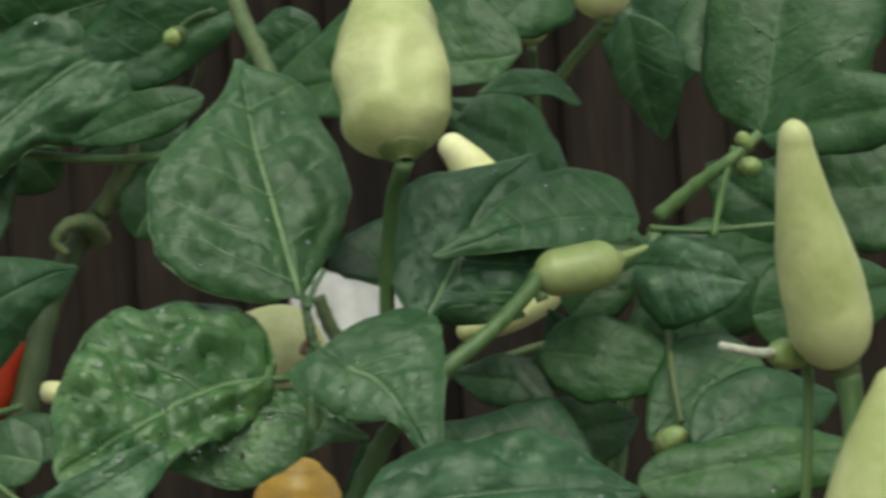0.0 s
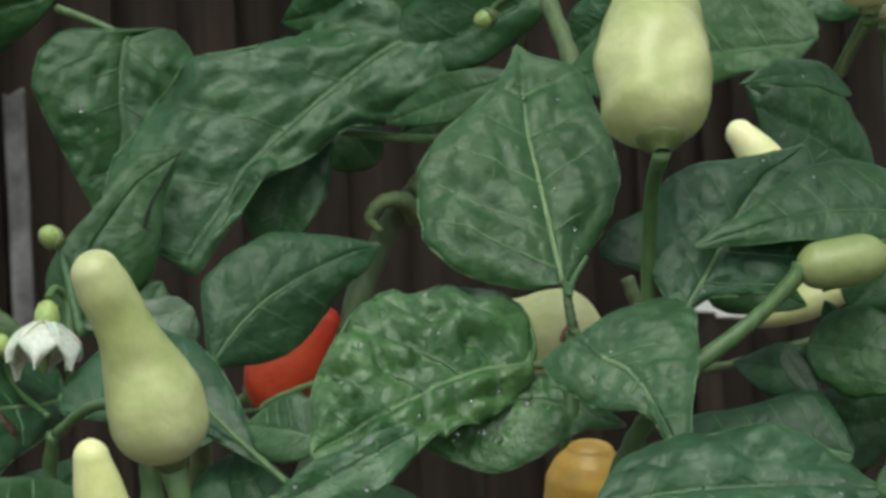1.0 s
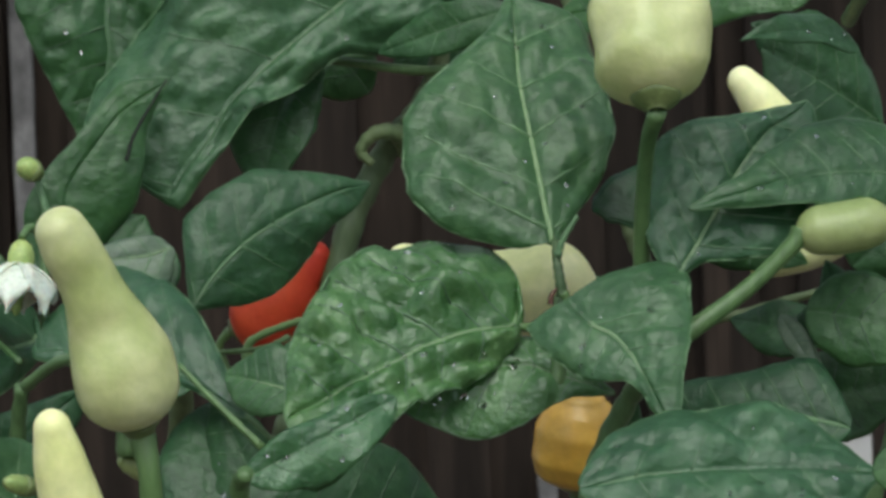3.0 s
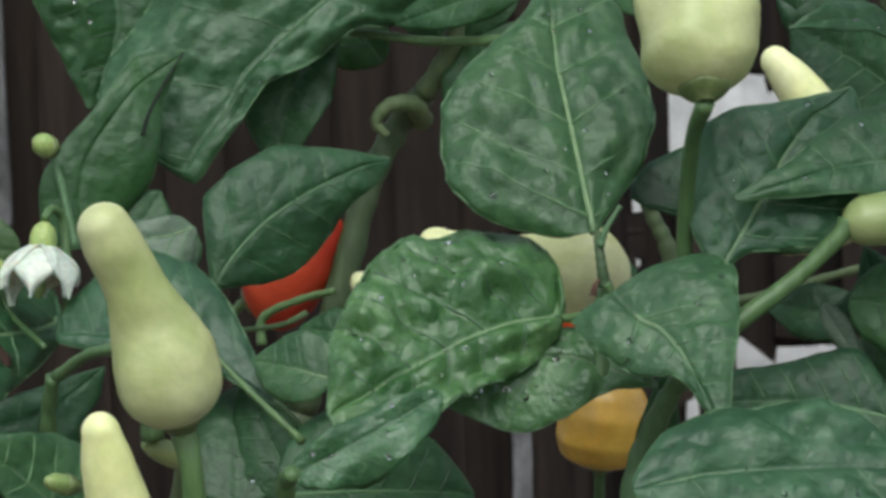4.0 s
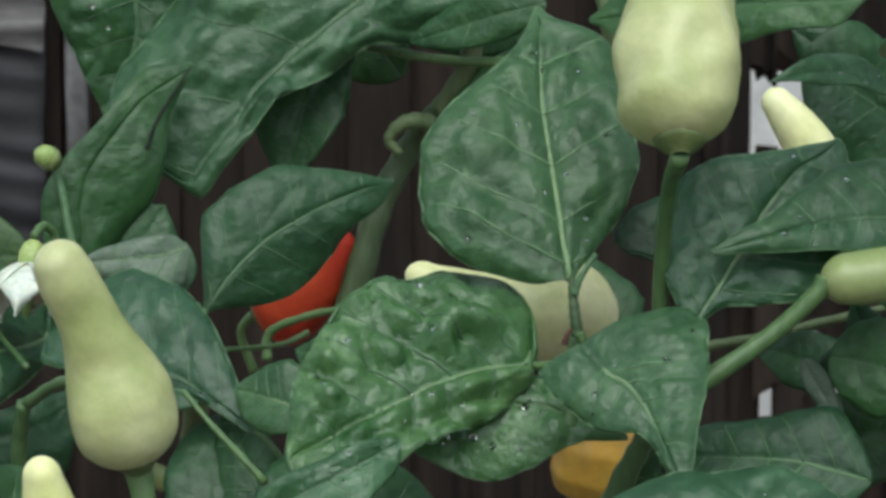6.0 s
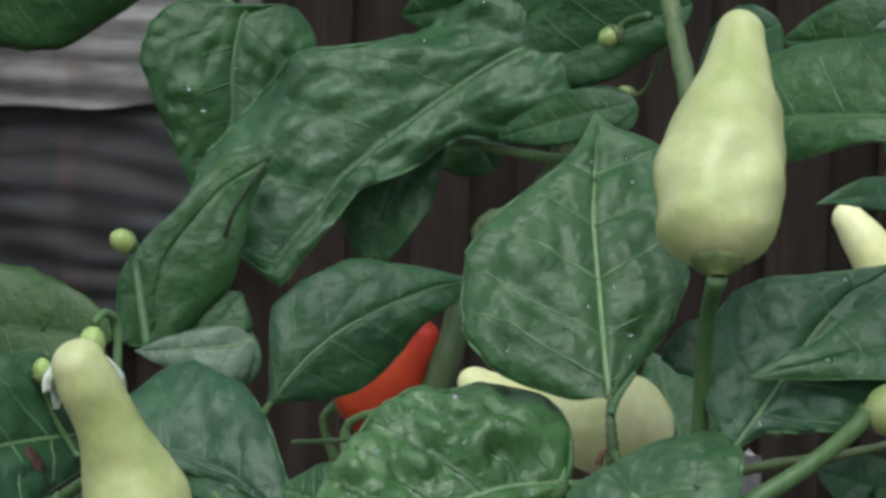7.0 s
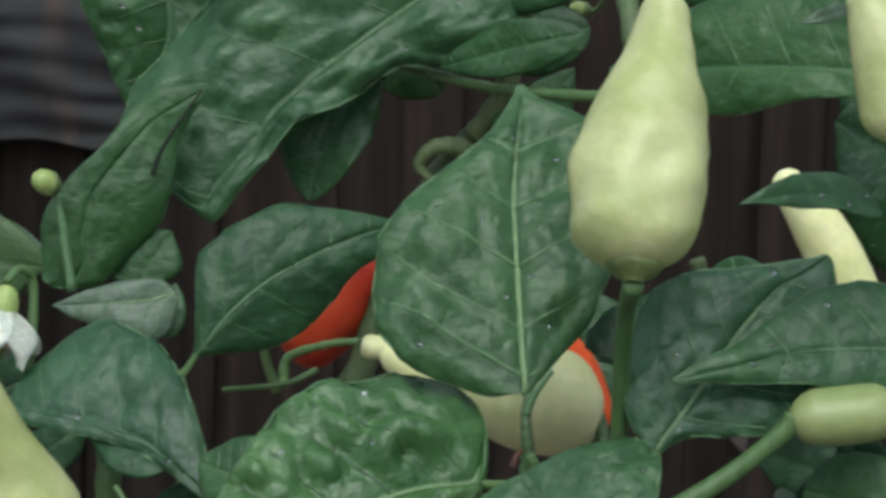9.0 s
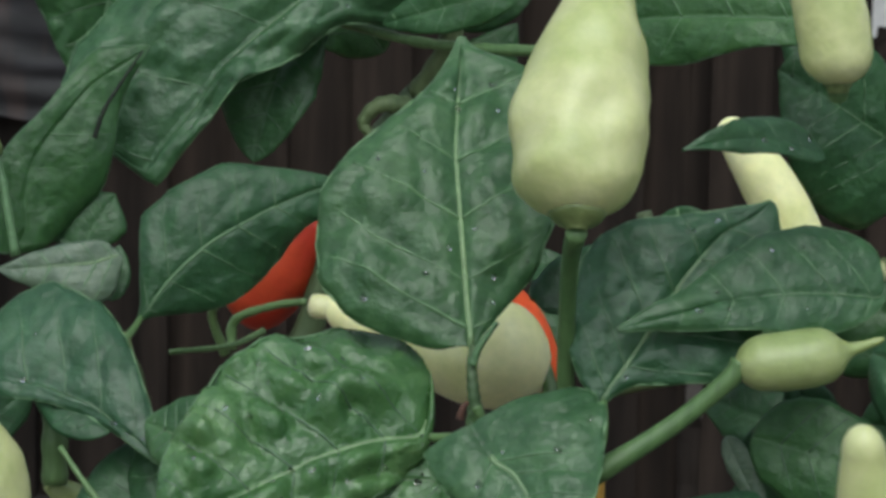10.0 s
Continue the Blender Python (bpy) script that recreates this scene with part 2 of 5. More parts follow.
def part(name, me, mat, parent, at=None, label="", kind=""):
    """One mesh object under a thing or a part; at: its origin in the world for a part of a thing."""
    ob = new(name, me)
    me.materials.append(mat)
    ob.parent = parent
    if at is not None:
        ob.location = Vector(at) - parent.location
    return tagged(ob, label=label, kind=kind)


def smooth_line(points, steps=8):
    """A Catmull-Rom line through the points."""
    pts = [Vector(p) for p in points]
    if len(pts) < 3:
        return [pts[0].lerp(pts[-1], n / steps) for n in range(steps + 1)]
    ends = [2 * pts[0] - pts[1], *pts, 2 * pts[-1] - pts[-2]]
    line = []
    for a, b, c, d in zip(ends, ends[1:], ends[2:], ends[3:]):
        for n in range(steps):
            t = n / steps
            line.append(0.5 * (2 * b + (c - a) * t + (2 * a - 5 * b + 4 * c - d) * t * t + (3 * b - a - 3 * c + d) * t ** 3))
    line.append(pts[-1])
    return line


def tube(line, radii, sides=10, rough=0.0, seed=0.0):
    """Verts and faces of a closed tube along a line."""
    verts, faces = [], []
    way = (line[1] - line[0]).normalized()
    side = way.orthogonal().normalized()
    for n, p in enumerate(line):
        way = (line[min(n + 1, len(line) - 1)] - line[max(n - 1, 0)]).normalized()
        side = (side - way * side.dot(way)).normalized()
        other = way.cross(side)
        for k in range(sides):
            a = 2 * math.pi * k / sides
            out = side * math.cos(a) + other * math.sin(a)
            r = radii[n] * (1 + rough * noise.noise((p + out * radii[n]) * 90 + Vector((seed, 0, 0))))
            verts.append(p + out * r)
    for n in range(len(line) - 1):
        for k in range(sides):
            a, b = n * sides + k, n * sides + (k + 1) % sides
            faces.append((a, b, b + sides, a + sides))
    faces.append(tuple(reversed(range(sides))))
    faces.append(tuple(range((len(line) - 1) * sides, len(line) * sides)))
    return verts, faces


def join(pieces):
    verts, faces = [], []
    for vs, fs in pieces:
        base = len(verts)
        verts += vs
        faces += [tuple(i + base for i in f) for f in fs]
    return verts, faces


def shifted(verts, origin):
    return [v - origin for v in verts]


def stem(plant, points, r0, r1, name="branch", mat=stem_green, label=""):
    line = smooth_line(points)
    count = len(line) - 1
    radii = [(r0 + (r1 - r0) * n / count) * (1 + 0.08 * math.sin(n * 1.7)) for n in range(count + 1)]
    origin = Vector(points[0])
    verts, faces = tube(line, radii, 12, 0.10, points[0][0] * 50)
    return part(name, mesh_of(name, shifted(verts, origin), faces), mat, plant, origin, label)


LEAF_COUNT = [0]


def graded(values, at):
    """A smooth value between even steps, without overshoot."""
    n = len(values) - 1
    i = min(int(at * n), n - 1)
    steps = [b - a for a, b in zip(values, values[1:])]
    slope = lambda k: steps[k] if k == 0 else steps[-1] if k == n else 0.0 if steps[k - 1] * steps[k] <= 0 else 2 * steps[k - 1] * steps[k] / (steps[k - 1] + steps[k])
    t = at * n - i
    m0, m1 = slope(i), slope(i + 1)
    return values[i] + m0 * t + (3 * steps[i] - 2 * m0 - m1) * t * t + (m0 + m1 - 2 * steps[i]) * t ** 3


def leaf(plant, base, tip, facing, wl=0.01, wr=0.01, bend=0.05, bow=0.0, fold=0.1, a=0.55, b=0.95, wave=0.03, pucker=1.0,
         petiole=None, drops=0, mat=leaf_green, label="", fine=1, spot=None, rib=1.0,
         span=(0.0, 1.0), left=None, right=None, spine=None):
    """A blade from its base to its tip, that faces a way; wl and wr are its half widths, bend its arch, bow its sideways curve,
    fold the angle of its halves, a and b its outline, rib the strength of its midrib, wave its rim and pucker its blisters between the veins.
    A blade with an outline of its own has left, right and spine instead: the millimetres of its rims and midrib beside the line from base to tip, over its span along that line."""
    LEAF_COUNT[0] += 1
    seed = LEAF_COUNT[0] * 7.31
    rnd = random.Random(LEAF_COUNT[0])
    base, tip = Vector(base), Vector(tip)
    along = tip - base
    length = along.length
    along.normalize()
    facing = Vector(facing)
    facing = (facing - along * facing.dot(along)).normalized()
    side = along.cross(facing)
    top = (a / (a + b)) ** a * (b / (a + b)) ** b
    veins = 5.2 + rnd.random()
    wide = (max(right) - min(left)) / 2000 if left else (wl + wr) / 2
    u0, u1 = span
    ragged = 0.5 if left else 1.0
    shady = mat in (leaf_half_shaded, leaf_shaded, leaf_olive)

    def rims(v):
        """Where the left rim, the midrib and the right rim lie beside the line from base to tip."""
        v = min(max(v, 0.0), 1.0)
        if left:
            q = math.acos(1 - 2 * v) / math.pi
            return graded(left, q) / 1000, graded(spine, q) / 1000, graded(right, q) / 1000
        c = bow * length * 4 * v * (1 - v)
        swell = v ** a * (1 - v) ** b / top
        return c - wl * swell, c, c + wr * swell

    def rise(reach):
        """How far a side vein has climbed towards the tip at that distance from the midrib."""
        return 0.55 * reach / length + 0.07 * (reach / wide) ** 2 * wide / length

    def place(v, s, lift=0.0):
        low, c, high = rims(v)
        w = high - c if s > 0 else c - low
        rim = abs(s)
        reach = rim * w
        u = u0 + (u1 - u0) * v
        arch = 4 * max(v, 0) * max(1 - v, 0)
        k = (u - rise(reach)) * veins
        cell = math.sin(math.pi * (k - math.floor(k)))
        quilt = cell ** 0.7 * rim ** 0.5 * (1 - rim ** 3) * max(0.0, min(1.0, 0.1 + 3.5 * v, 4 * (1 - v)))
        m = Vector((u * length, c + s * w, seed))
        dents = (noise.noise(m * 62) * 0.100 * min(1, rim * 2) + (abs(noise.noise(m * 125)) - 0.2) * 0.105 * min(1, rim * 3)
                 + noise.noise(m * 330) * 0.018 * min(1, rim * 4)) * max(0.0, min(1.0, 5 * (1 - v), 0.2 + 4 * v))
        fall = 0.16 * ragged * noise.noise(Vector((u * 2.2, seed, 0.5 if s > 0 else 7.5)))
        height = (bend * length * arch + (fold + fall) * reach - 0.15 * rim ** 4 * w * (1 + noise.noise(m * 40))
                  + wide * pucker * (0.060 * quilt + dents)
                  + wave * length * rim * rim * math.sin(u * 11 + seed + (2 if s > 0 else 0)) * arch)
        rough_rim = 1 + ragged * (0.08 * noise.noise(Vector((u * 5, seed, s * 0.5))) + 0.06 * noise.noise(Vector((u * 14, seed, s))) + 0.045 * noise.noise(Vector((u * 38, seed, s)))) * rim
        groove = -0.03 * wide * max(0.0, 1 - rim * 9)
        return (base + along * (u * length) + side * (c + s * w * rough_rim)
                + facing * (height + groove + lift))

    nu, nv = (26, 18) if fine == 1 else (60, 44)
    verts, faces = [], []
    for i in range(nu + 1):
        v = 0.5 - 0.5 * math.cos(math.pi * (0.004 + 0.996 * i / nu))
        verts += [place(v, -1 + 2 * j / nv) for j in range(nv + 1)]
    for i in range(nu):
        for j in range(nv):
            q = i * (nv + 1) + j
            faces.append((q, q + 1, q + nv + 2, q + nv + 1))
    blade = part("leaf", mesh_of("leaf", shifted(verts, base), faces), mat, plant, base, label)
    thick = blade.modifiers.new("thickness", "SOLIDIFY")
    thick.thickness, thick.offset = 0.0005, 0.0

    grid = verts

    def on_blade(v, s, lift):
        i = min(max((math.acos(1 - 2 * min(max(v, 0), 1)) / math.pi - 0.004) / 0.996 * nu, 0), nu - 1e-6)
        j = min(max((s + 1) / 2 * nv, 0), nv - 1e-6)
        i0, j0 = int(i), int(j)
        p = [grid[(i0 + di) * (nv + 1) + j0 + dj] for di in (0, 1) for dj in (0, 1)]
        low, high = p[0].lerp(p[1], j - j0), p[2].lerp(p[3], j - j0)
        return low.lerp(high, i - i0) + facing * lift

    # midrib and side veins, standing slightly proud
    rib_r = (0.022 * wide + 0.00035) * rib
    row = lambda u: (u - u0) / (u1 - u0)
    line = [on_blade(row(0.001 + 0.95 * n / 30), 0.0, 0.25 * rib_r) for n in range(31)]
    pieces = [tube(line, [rib_r * (1 - 0.8 * n / 30) for n in range(31)], 6)]
    for k in range(0 if left else 1, int(veins) + 1):
        for s in (-1, 1):
            line, radii = [], []
            for n in range(40):
                reach = 0.0002 + wide * n / 26
                v = row((k + 0.25 * (k == 0)) / veins + rise(reach) + 0.02 * reach / wide * noise.noise(Vector((reach * 120, k * 1.7, seed + s))))
                if not 0.02 < v < 0.97:
                    break
                low, c, high = rims(v)
                r = reach / max(high - c if s > 0 else c - low, 1e-5)
                if r > 0.93:
                    break
                line.append(on_blade(v, s * r, 0.00016))
                radii.append((rib_r * 0.38 * (1 - 0.6 * r) + 0.00012) * (0.9 + 0.6 * noise.noise(Vector((r * 5, k * 3.1, seed * s)))))
            if len(line) > 4:
                pieces.append(tube(line, radii, 5))
    verts, faces = pieces[0]
    part("midrib", mesh_of("midrib", shifted(verts, base), faces), vein_soft if shady else vein_green, blade, label="pale green midrib")
    verts, faces = join(pieces[1:])
    part("venation", mesh_of("venation", shifted(verts, base), faces), vein_shaded if shady else vein_soft, blade, kind="stuff")
    if fine == 2:
        ring = [i * (nv + 1) for i in range(1, nu + 1)] + [i * (nv + 1) + nv for i in range(nu, 0, -1)]
        line = [grid[q] for n, q in enumerate(ring) if n % 2 == 0]
        verts, faces = tube(line, [0.00033] * len(line), 5)
        part("margin", mesh_of("margin", shifted(verts, base), faces), vein_shaded if shady else vein_soft, blade, label="thin pale margin")

    if petiole is not None:
        line = smooth_line([on_blade(row(0.02), 0, 0.0), base, (base + Vector(petiole)) / 2 + facing * 0.002, Vector(petiole)], 5)
        verts, faces = tube(line, [rib_r * (1.05 + 0.5 * n / len(line)) for n in range(len(line))], 8)
        part("petiole", mesh_of("petiole", shifted(verts, base), faces), stem_green, blade)

    if spot:
        at, across, r = spot
        edge = lambda c, grow: on_blade(at + grow * r * (1 + 0.4 * noise.noise(Vector((c, seed, 0)))) * math.cos(c) * 0.6 / length,
                                        across + grow * r * (1 + 0.4 * noise.noise(Vector((seed, c, 0)))) * math.sin(c) * 1.5 / wide, 0.0009)
        turns = [math.pi * m / 8 for m in range(16)]
        rim, core = [edge(c, 1) for c in turns], [edge(c, 0.5) for c in turns]
        verts = [on_blade(at, across, 0.0010), *core, *rim, *[v - facing * 0.001 for v in rim]]
        faces = [(0, 1 + m, 1 + (m + 1) % 16) for m in range(16)]
        faces += [(1 + k * 16 + m, 17 + k * 16 + m, 17 + k * 16 + (m + 1) % 16, 1 + k * 16 + (m + 1) % 16) for k in (0, 1) for m in range(16)]
        part("decay_spot", mesh_of("decay_spot", shifted(verts, base), faces), decay_brown, blade, label="dry brown spot of decay")

    if drops:
        pieces = []
        for _ in range(drops * 2 // 3):
            u, s = rnd.uniform(0.12, 0.85), rnd.uniform(-0.85, 0.85)
            p = place(u, s)
            n = (place(u + 0.01, s) - p).cross(place(u, s + 0.01) - p).normalized()
            if n.dot(facing) < 0:
                n = -n
            r = rnd.choice((0.0003, 0.0004, 0.0005, 0.0006, 0.0008))
            x = n.orthogonal().normalized()
            y = n.cross(x)
            rings = [(1.0, 0.0), (0.94, 0.24), (0.68, 0.46), (0.3, 0.58)]
            vs = [p + (x * math.cos(c) + y * math.sin(c)) * r * q + n * (r * h + 0.00025)
                  for q, h in rings for c in [2 * math.pi * m / 10 for m in range(10)]]
            vs.append(p + n * (r * 0.61 + 0.00025))
            fs = [(i * 10 + m, i * 10 + (m + 1) % 10, (i + 1) * 10 + (m + 1) % 10, (i + 1) * 10 + m) for i in range(3) for m in range(10)]
            fs += [(30 + m, 30 + (m + 1) % 10, 40) for m in range(10)]
            fs.append(tuple(reversed(range(10))))
            pieces.append((vs, fs))
        verts, faces = join(pieces)
        part("rainwater", mesh_of("rainwater", shifted(verts, base), faces), water_clear, blade, label="clear raindrops", kind="stuff")
    return blade


PROFILES = {
    "pear": [(0, .26), (.015, .42), (.04, .60), (.08, .77), (.13, .89), (.19, .965), (.25, 1), (.30, 1), (.36, .965), (.42, .93), (.48, .855), (.54, .79), (.60, .745), (.66, .685), (.76, .55), (.86, .455), (.93, .39), (.975, .27), (1, .02)],
    "gourd": [(0, .28), (.02, .5), (.04, .70), (.11, .92), (.2, 1), (.3, .97), (.4, .84), (.5, .68), (.6, .57), (.72, .53), (.84, .525), (.92, .46), (.97, .32), (1, .02)],
    "finger": [(0, .28), (.02, .5), (.06, .8), (.2, .98), (.4, 1), (.6, .92), (.78, .76), (.9, .58), (.97, .36), (1, .02)],
    "cone": [(0, .28), (.02, .5), (.06, .85), (.16, 1), (.34, .95), (.55, .78), (.75, .56), (.88, .42), (.96, .29), (1, .02)],
    "crook": [(0, .28), (.02, .5), (.05, .75), (.13, .97), (.22, 1), (.34, .94), (.48, .78), (.65, .60), (.82, .45), (.94, .30), (1, .02)],
    "stub": [(0, .2), (.025, .5), (.07, .80), (.15, .95), (.3, 1), (.50, 1), (.60, .95), (.67, .76), (.72, .44), (.77, .24), (.9, .15), (.98, .11), (1, .02)],
    "blunt": [(0, .28), (.02, .5), (.08, .82), (.3, 1), (.6, .97), (.8, .78), (.93, .45), (1, .02)],
    "bent": [(0, .28), (.02, .5), (.07, .82), (.22, 1), (.45, .88), (.7, .62), (.9, .42), (.97, .27), (1, .02)],
}


def radius_at(kind, u):
    pts = PROFILES[kind]
    xs, ys = [p[0] for p in pts], [p[1] for p in pts]
    if u > 0.9:  # a rounded tip
        return float(np.interp(0.9, xs, ys)) * math.sqrt(max(0.0004, 1 - ((u - 0.9) / 0.1) ** 2))
    if u < 0.2:  # a round stalk end
        return float(np.interp(0.2, xs, ys)) * max(0.03, 1 - ((0.2 - u) / 0.2) ** 2.1) ** 0.5
    return float(np.interp(u, xs, ys))


FRUIT_COUNT = [0]


def fruit(plant, base, tip, radius, kind, mat, bow=(0, 0, 0), pedicel=None, lump=0.05, calyx=True, label="", ped_r=0.0016, creases=(), front=(0, -1, 0)):
    """A chilli from its stalk end to its tip, with its calyx and stalk."""
    FRUIT_COUNT[0] += 1
    seed = Vector((FRUIT_COUNT[0] * 3.7, 0, 0))
    base, tip, bow = Vector(base), Vector(tip), Vector(bow)
    rings, sides = 44, 32

    def axis(u):
        return base + (tip - base) * u + bow * (4 * u * (1 - u))

    first = (axis(0.01) - axis(0)).normalized()
    side = first.orthogonal().normalized()
    verts, faces = [], []
    for i in range(rings + 1):
        u = 0.5 - 0.5 * math.cos(math.pi * i / rings)
        way = (axis(u + 0.01) - axis(u - 0.01)).normalized()
        side = (side - way * side.dot(way)).normalized()
        other = way.cross(side)
        soft = sum(radius_at(kind, min(1, max(0, u + d))) for d in (-0.015, 0, 0.015)) / 3 if 0.05 < u < 0.88 else radius_at(kind, u)
        for k in range(sides):
            c = 2 * math.pi * k / sides
            out = side * math.cos(c) + other * math.sin(c)
            p = axis(u) + out * radius * soft
            swell = 1 + lump * (1.3 * noise.noise((p - base) * 52 + seed) + 0.6 * noise.noise((p - base) * 130 + seed))
            for at, deep in creases:
                swell -= deep * math.exp(-((u - at - 0.03 * math.sin(2 * c)) / 0.085) ** 2) * max(0.15, out.dot(Vector(front)) + 0.2)
            swell += 0.012 * math.cos(3 * c + FRUIT_COUNT[0]) * (1 - u)
            verts.append(axis(u) + out * radius * soft * swell)
    for i in range(rings):
        for k in range(sides):
            q, r = i * sides + k, i * sides + (k + 1) % sides
            faces.append((q, r, r + sides, q + sides))
    faces.append(tuple(reversed(range(sides))))
    faces.append(tuple(range(rings * sides, (rings + 1) * sides)))
    body = part("chilli", mesh_of("chilli", shifted(verts, base), faces), mat, plant, base, label)
    if calyx:
        side = first.orthogonal().normalized()
        other = first.cross(side)
        verts, faces, n = [], [], 30
        start = max(0.38 * radius, ped_r * 1.2)
        outline = [(-0.19, ped_r * 1.0), (-0.13, ped_r * 1.2), (-0.07, start * 0.80), (0.0, start * 1.0),
                   (0.05, start * 1.08), (0.065, start * 1.02), (0.04, start * 0.84)]
        for level, (h, r) in enumerate(outline):
            for k in range(n):
                c = 2 * math.pi * k / n
                tooth = 0.02 * max(0, math.cos(5 * c)) * (1 if 3 <= level <= 5 else 0)
                verts.append(first * ((h + tooth) * radius) + (side * math.cos(c) + other * math.sin(c)) * r * (1 + 0.015 * math.cos(5 * c)))
        for i in range(len(outline) - 1):
            for k in range(n):
                q, r = i * n + k, i * n + (k + 1) % n
                faces.append((q, r, r + n, q + n))
        part("calyx", mesh_of("calyx", verts, faces), calyx_green, body, label="green cup-shaped calyx")
    if pedicel:
        line = smooth_line([base - first * (0.2 if calyx else -0.2) * radius, *pedicel], 7)
        count = len(line) - 1
        verts, faces = tube(line, [ped_r * (1.12 - 0.2 * math.sin(math.pi * m / count)) for m in range(count + 1)], 12, 0.06)
        part("stalk", mesh_of("stalk", shifted(verts, base), faces), stem_green, body, label="green ridged stalk")
    return body


def egg(top, bottom, radius, profile, sides=14, sway=0.0):
    """Verts and faces of a round body along an axis; profile: (share of the length, share of the radius)."""
    way = (bottom - top)
    x = way.normalized().orthogonal().normalized()
    y = way.normalized().cross(x)
    verts, faces = [], []
    for u, r in profile:
        for k in range(sides):
            c = 2 * math.pi * k / sides
            verts.append(top + way * u + (x * math.cos(c) + y * math.sin(c)) * radius * r * (1 + sway * math.cos(5 * c)))
    for i in range(len(profile) - 1):
        for k in range(sides):
            q, r = i * sides + k, i * sides + (k + 1) % sides
            faces.append((q, r, r + sides, q + sides))
    faces.append(tuple(reversed(range(sides))))
    faces.append(tuple(range((len(profile) - 1) * sides, len(profile) * sides)))
    return verts, faces


def flower(plant, top, end, width):
    """A hanging white flower: a green calyx and five reflexed petals round pale anthers."""
    top, end = Vector(top), Vector(end)
    way = (end - top).normalized()
    length = (end - top).length
    x = way.orthogonal().normalized()
    y = way.cross(x)
    cup_end = top + way * length * 0.36
    verts, faces = egg(top - way * 0.001, cup_end, width * 0.17, [(0, .3), (.15, .75), (.45, 1), (.8, 1.0), (1, 0.9)], 15, 0.05)
    head = part("flower", mesh_of("flower", shifted(verts, top), faces), bud_green, plant, top, "drooping white chilli flower with a green calyx")
    for n in range(6):
        turn = 2 * math.pi * n / 6 + 0.3
        out = x * math.cos(turn) + y * math.sin(turn)
        across = way.cross(out)
        verts, faces, nu, nv = [], [], 16, 10
        for i in range(nu + 1):
            u = i / nu
            w = width * 0.25 * (0.62 + 0.55 * math.sin(math.pi * min(1, u * 1.15))) * (1 - max(0, (u - 0.45) / 0.55) ** 1.8 * 0.95)
            for j in range(nv + 1):
                s = -1 + 2 * j / nv
                r = width * (0.14 + 0.40 * math.sin(1.9 * u) ** 0.8) - 0.11 * width * s * s * (0.4 + 0.6 * u) - 0.10 * width * max(0, u - 0.75) * (1 + 0.6 * math.sin(n * 2.3))
                drop = length * (0.28 + 0.60 * u + 0.16 * u * u * math.sin(n * 1.7)) + 0.015 * width * math.cos(4 * s)
                verts.append(way * drop + out * r + across * (w * s + 0.06 * width * u * u * math.sin(n * 3.1)))
        for i in range(nu):
            for j in range(nv):
                q = i * (nv + 1) + j
                faces.append((q, q + 1, q + nv + 2, q + nv + 1))
        petal = part("petal", mesh_of("petal", verts, faces), petal_white, head, label="white petal")
        petal.modifiers.new("thickness", "SOLIDIFY").thickness = 0.0005
    verts, faces = egg(way * length * 0.4, way * length * 0.95, width * 0.08, [(0, .5), (.3, 1), (.8, .9), (1, .3)], 10, 0.15)
    part("anthers", mesh_of("anthers", verts, faces), bud_green, head)
    return head


def bud(plant, base, tip, width):
    base, tip = Vector(base), Vector(tip)
    verts, faces = egg(base, tip, width / 2, [(0, .45), (.2, .85), (.5, 1), (.75, .85), (.92, .5), (1, .12)], 14, 0.05)
    head = part("flower_bud", mesh_of("flower_bud", shifted(verts, base), faces), bud_green, plant, base, "closed pale green flower bud")
    way = tip - base
    verts, faces = egg(-way * 0.25, way * 0.35, width * 0.54, [(0, .3), (.3, .7), (.7, .98), (.95, 1.02), (1, .9)], 15, 0.05)
    part("calyx", mesh_of("calyx", verts, faces), calyx_green, head)
    return head


def spent_flower(plant, base, tip, width):
    """A young fruit with its white style still on."""
    base, tip = Vector(base), Vector(tip)
    way = tip - base
    verts, faces = egg(base, tip, width / 2, [(0, .4), (.15, .8), (.4, 1), (.7, .95), (.9, .7), (1, .25)], 16, 0.05)
    head = part("young_fruit", mesh_of("young_fruit", shifted(verts, base), faces), bud_green, plant, base, "young green fruit with a white style")
    line = smooth_line([way * 0.9, way * 1.5 + Vector((0, 0, -0.0004)), way * 2.45], 5)
    verts, faces = tube(line, [0.0009 - 0.0002 * n / len(line) for n in range(len(line))], 8)
    part("style", mesh_of("style", verts, faces), petal_white, head, label="thin white style")
    return head


# ---------------------------------------------------------------- ground, fence and wall
def ground_sheet():
    xs = [-300, -60, -12, -5, *[round(-3 + 0.1 * n, 3) for n in range(61)], 5, 12, 60, 300]
    ys = [-300, -60, -12, -4, *[round(-1.5 + 0.1 * n, 3) for n in range(46)], 5, 12, 60, 300]
    near = lambda x, y: 1.0 if abs(x) < 3.1 and -1.6 < y < 3.1 else 0.0
    verts = [Vector((x, y, near(x, y) * (0.03 * noise.noise(Vector((x * 2, y * 2, 0))) + 0.02 * noise.noise(Vector((x * 7, y * 7, 3)))))) for y in ys for x in xs]
    n = len(xs)
    faces = [(j * n + i, j * n + i + 1, j * n + n + i + 1, j * n + n + i) for j in range(len(ys) - 1) for i in range(n - 1)]
    ob = new("ground", mesh_of("ground", verts, faces))
    ob.data.materials.append(soil_brown)
    return tagged(ob, "dark brown bare garden soil", "ground", kind="structure")


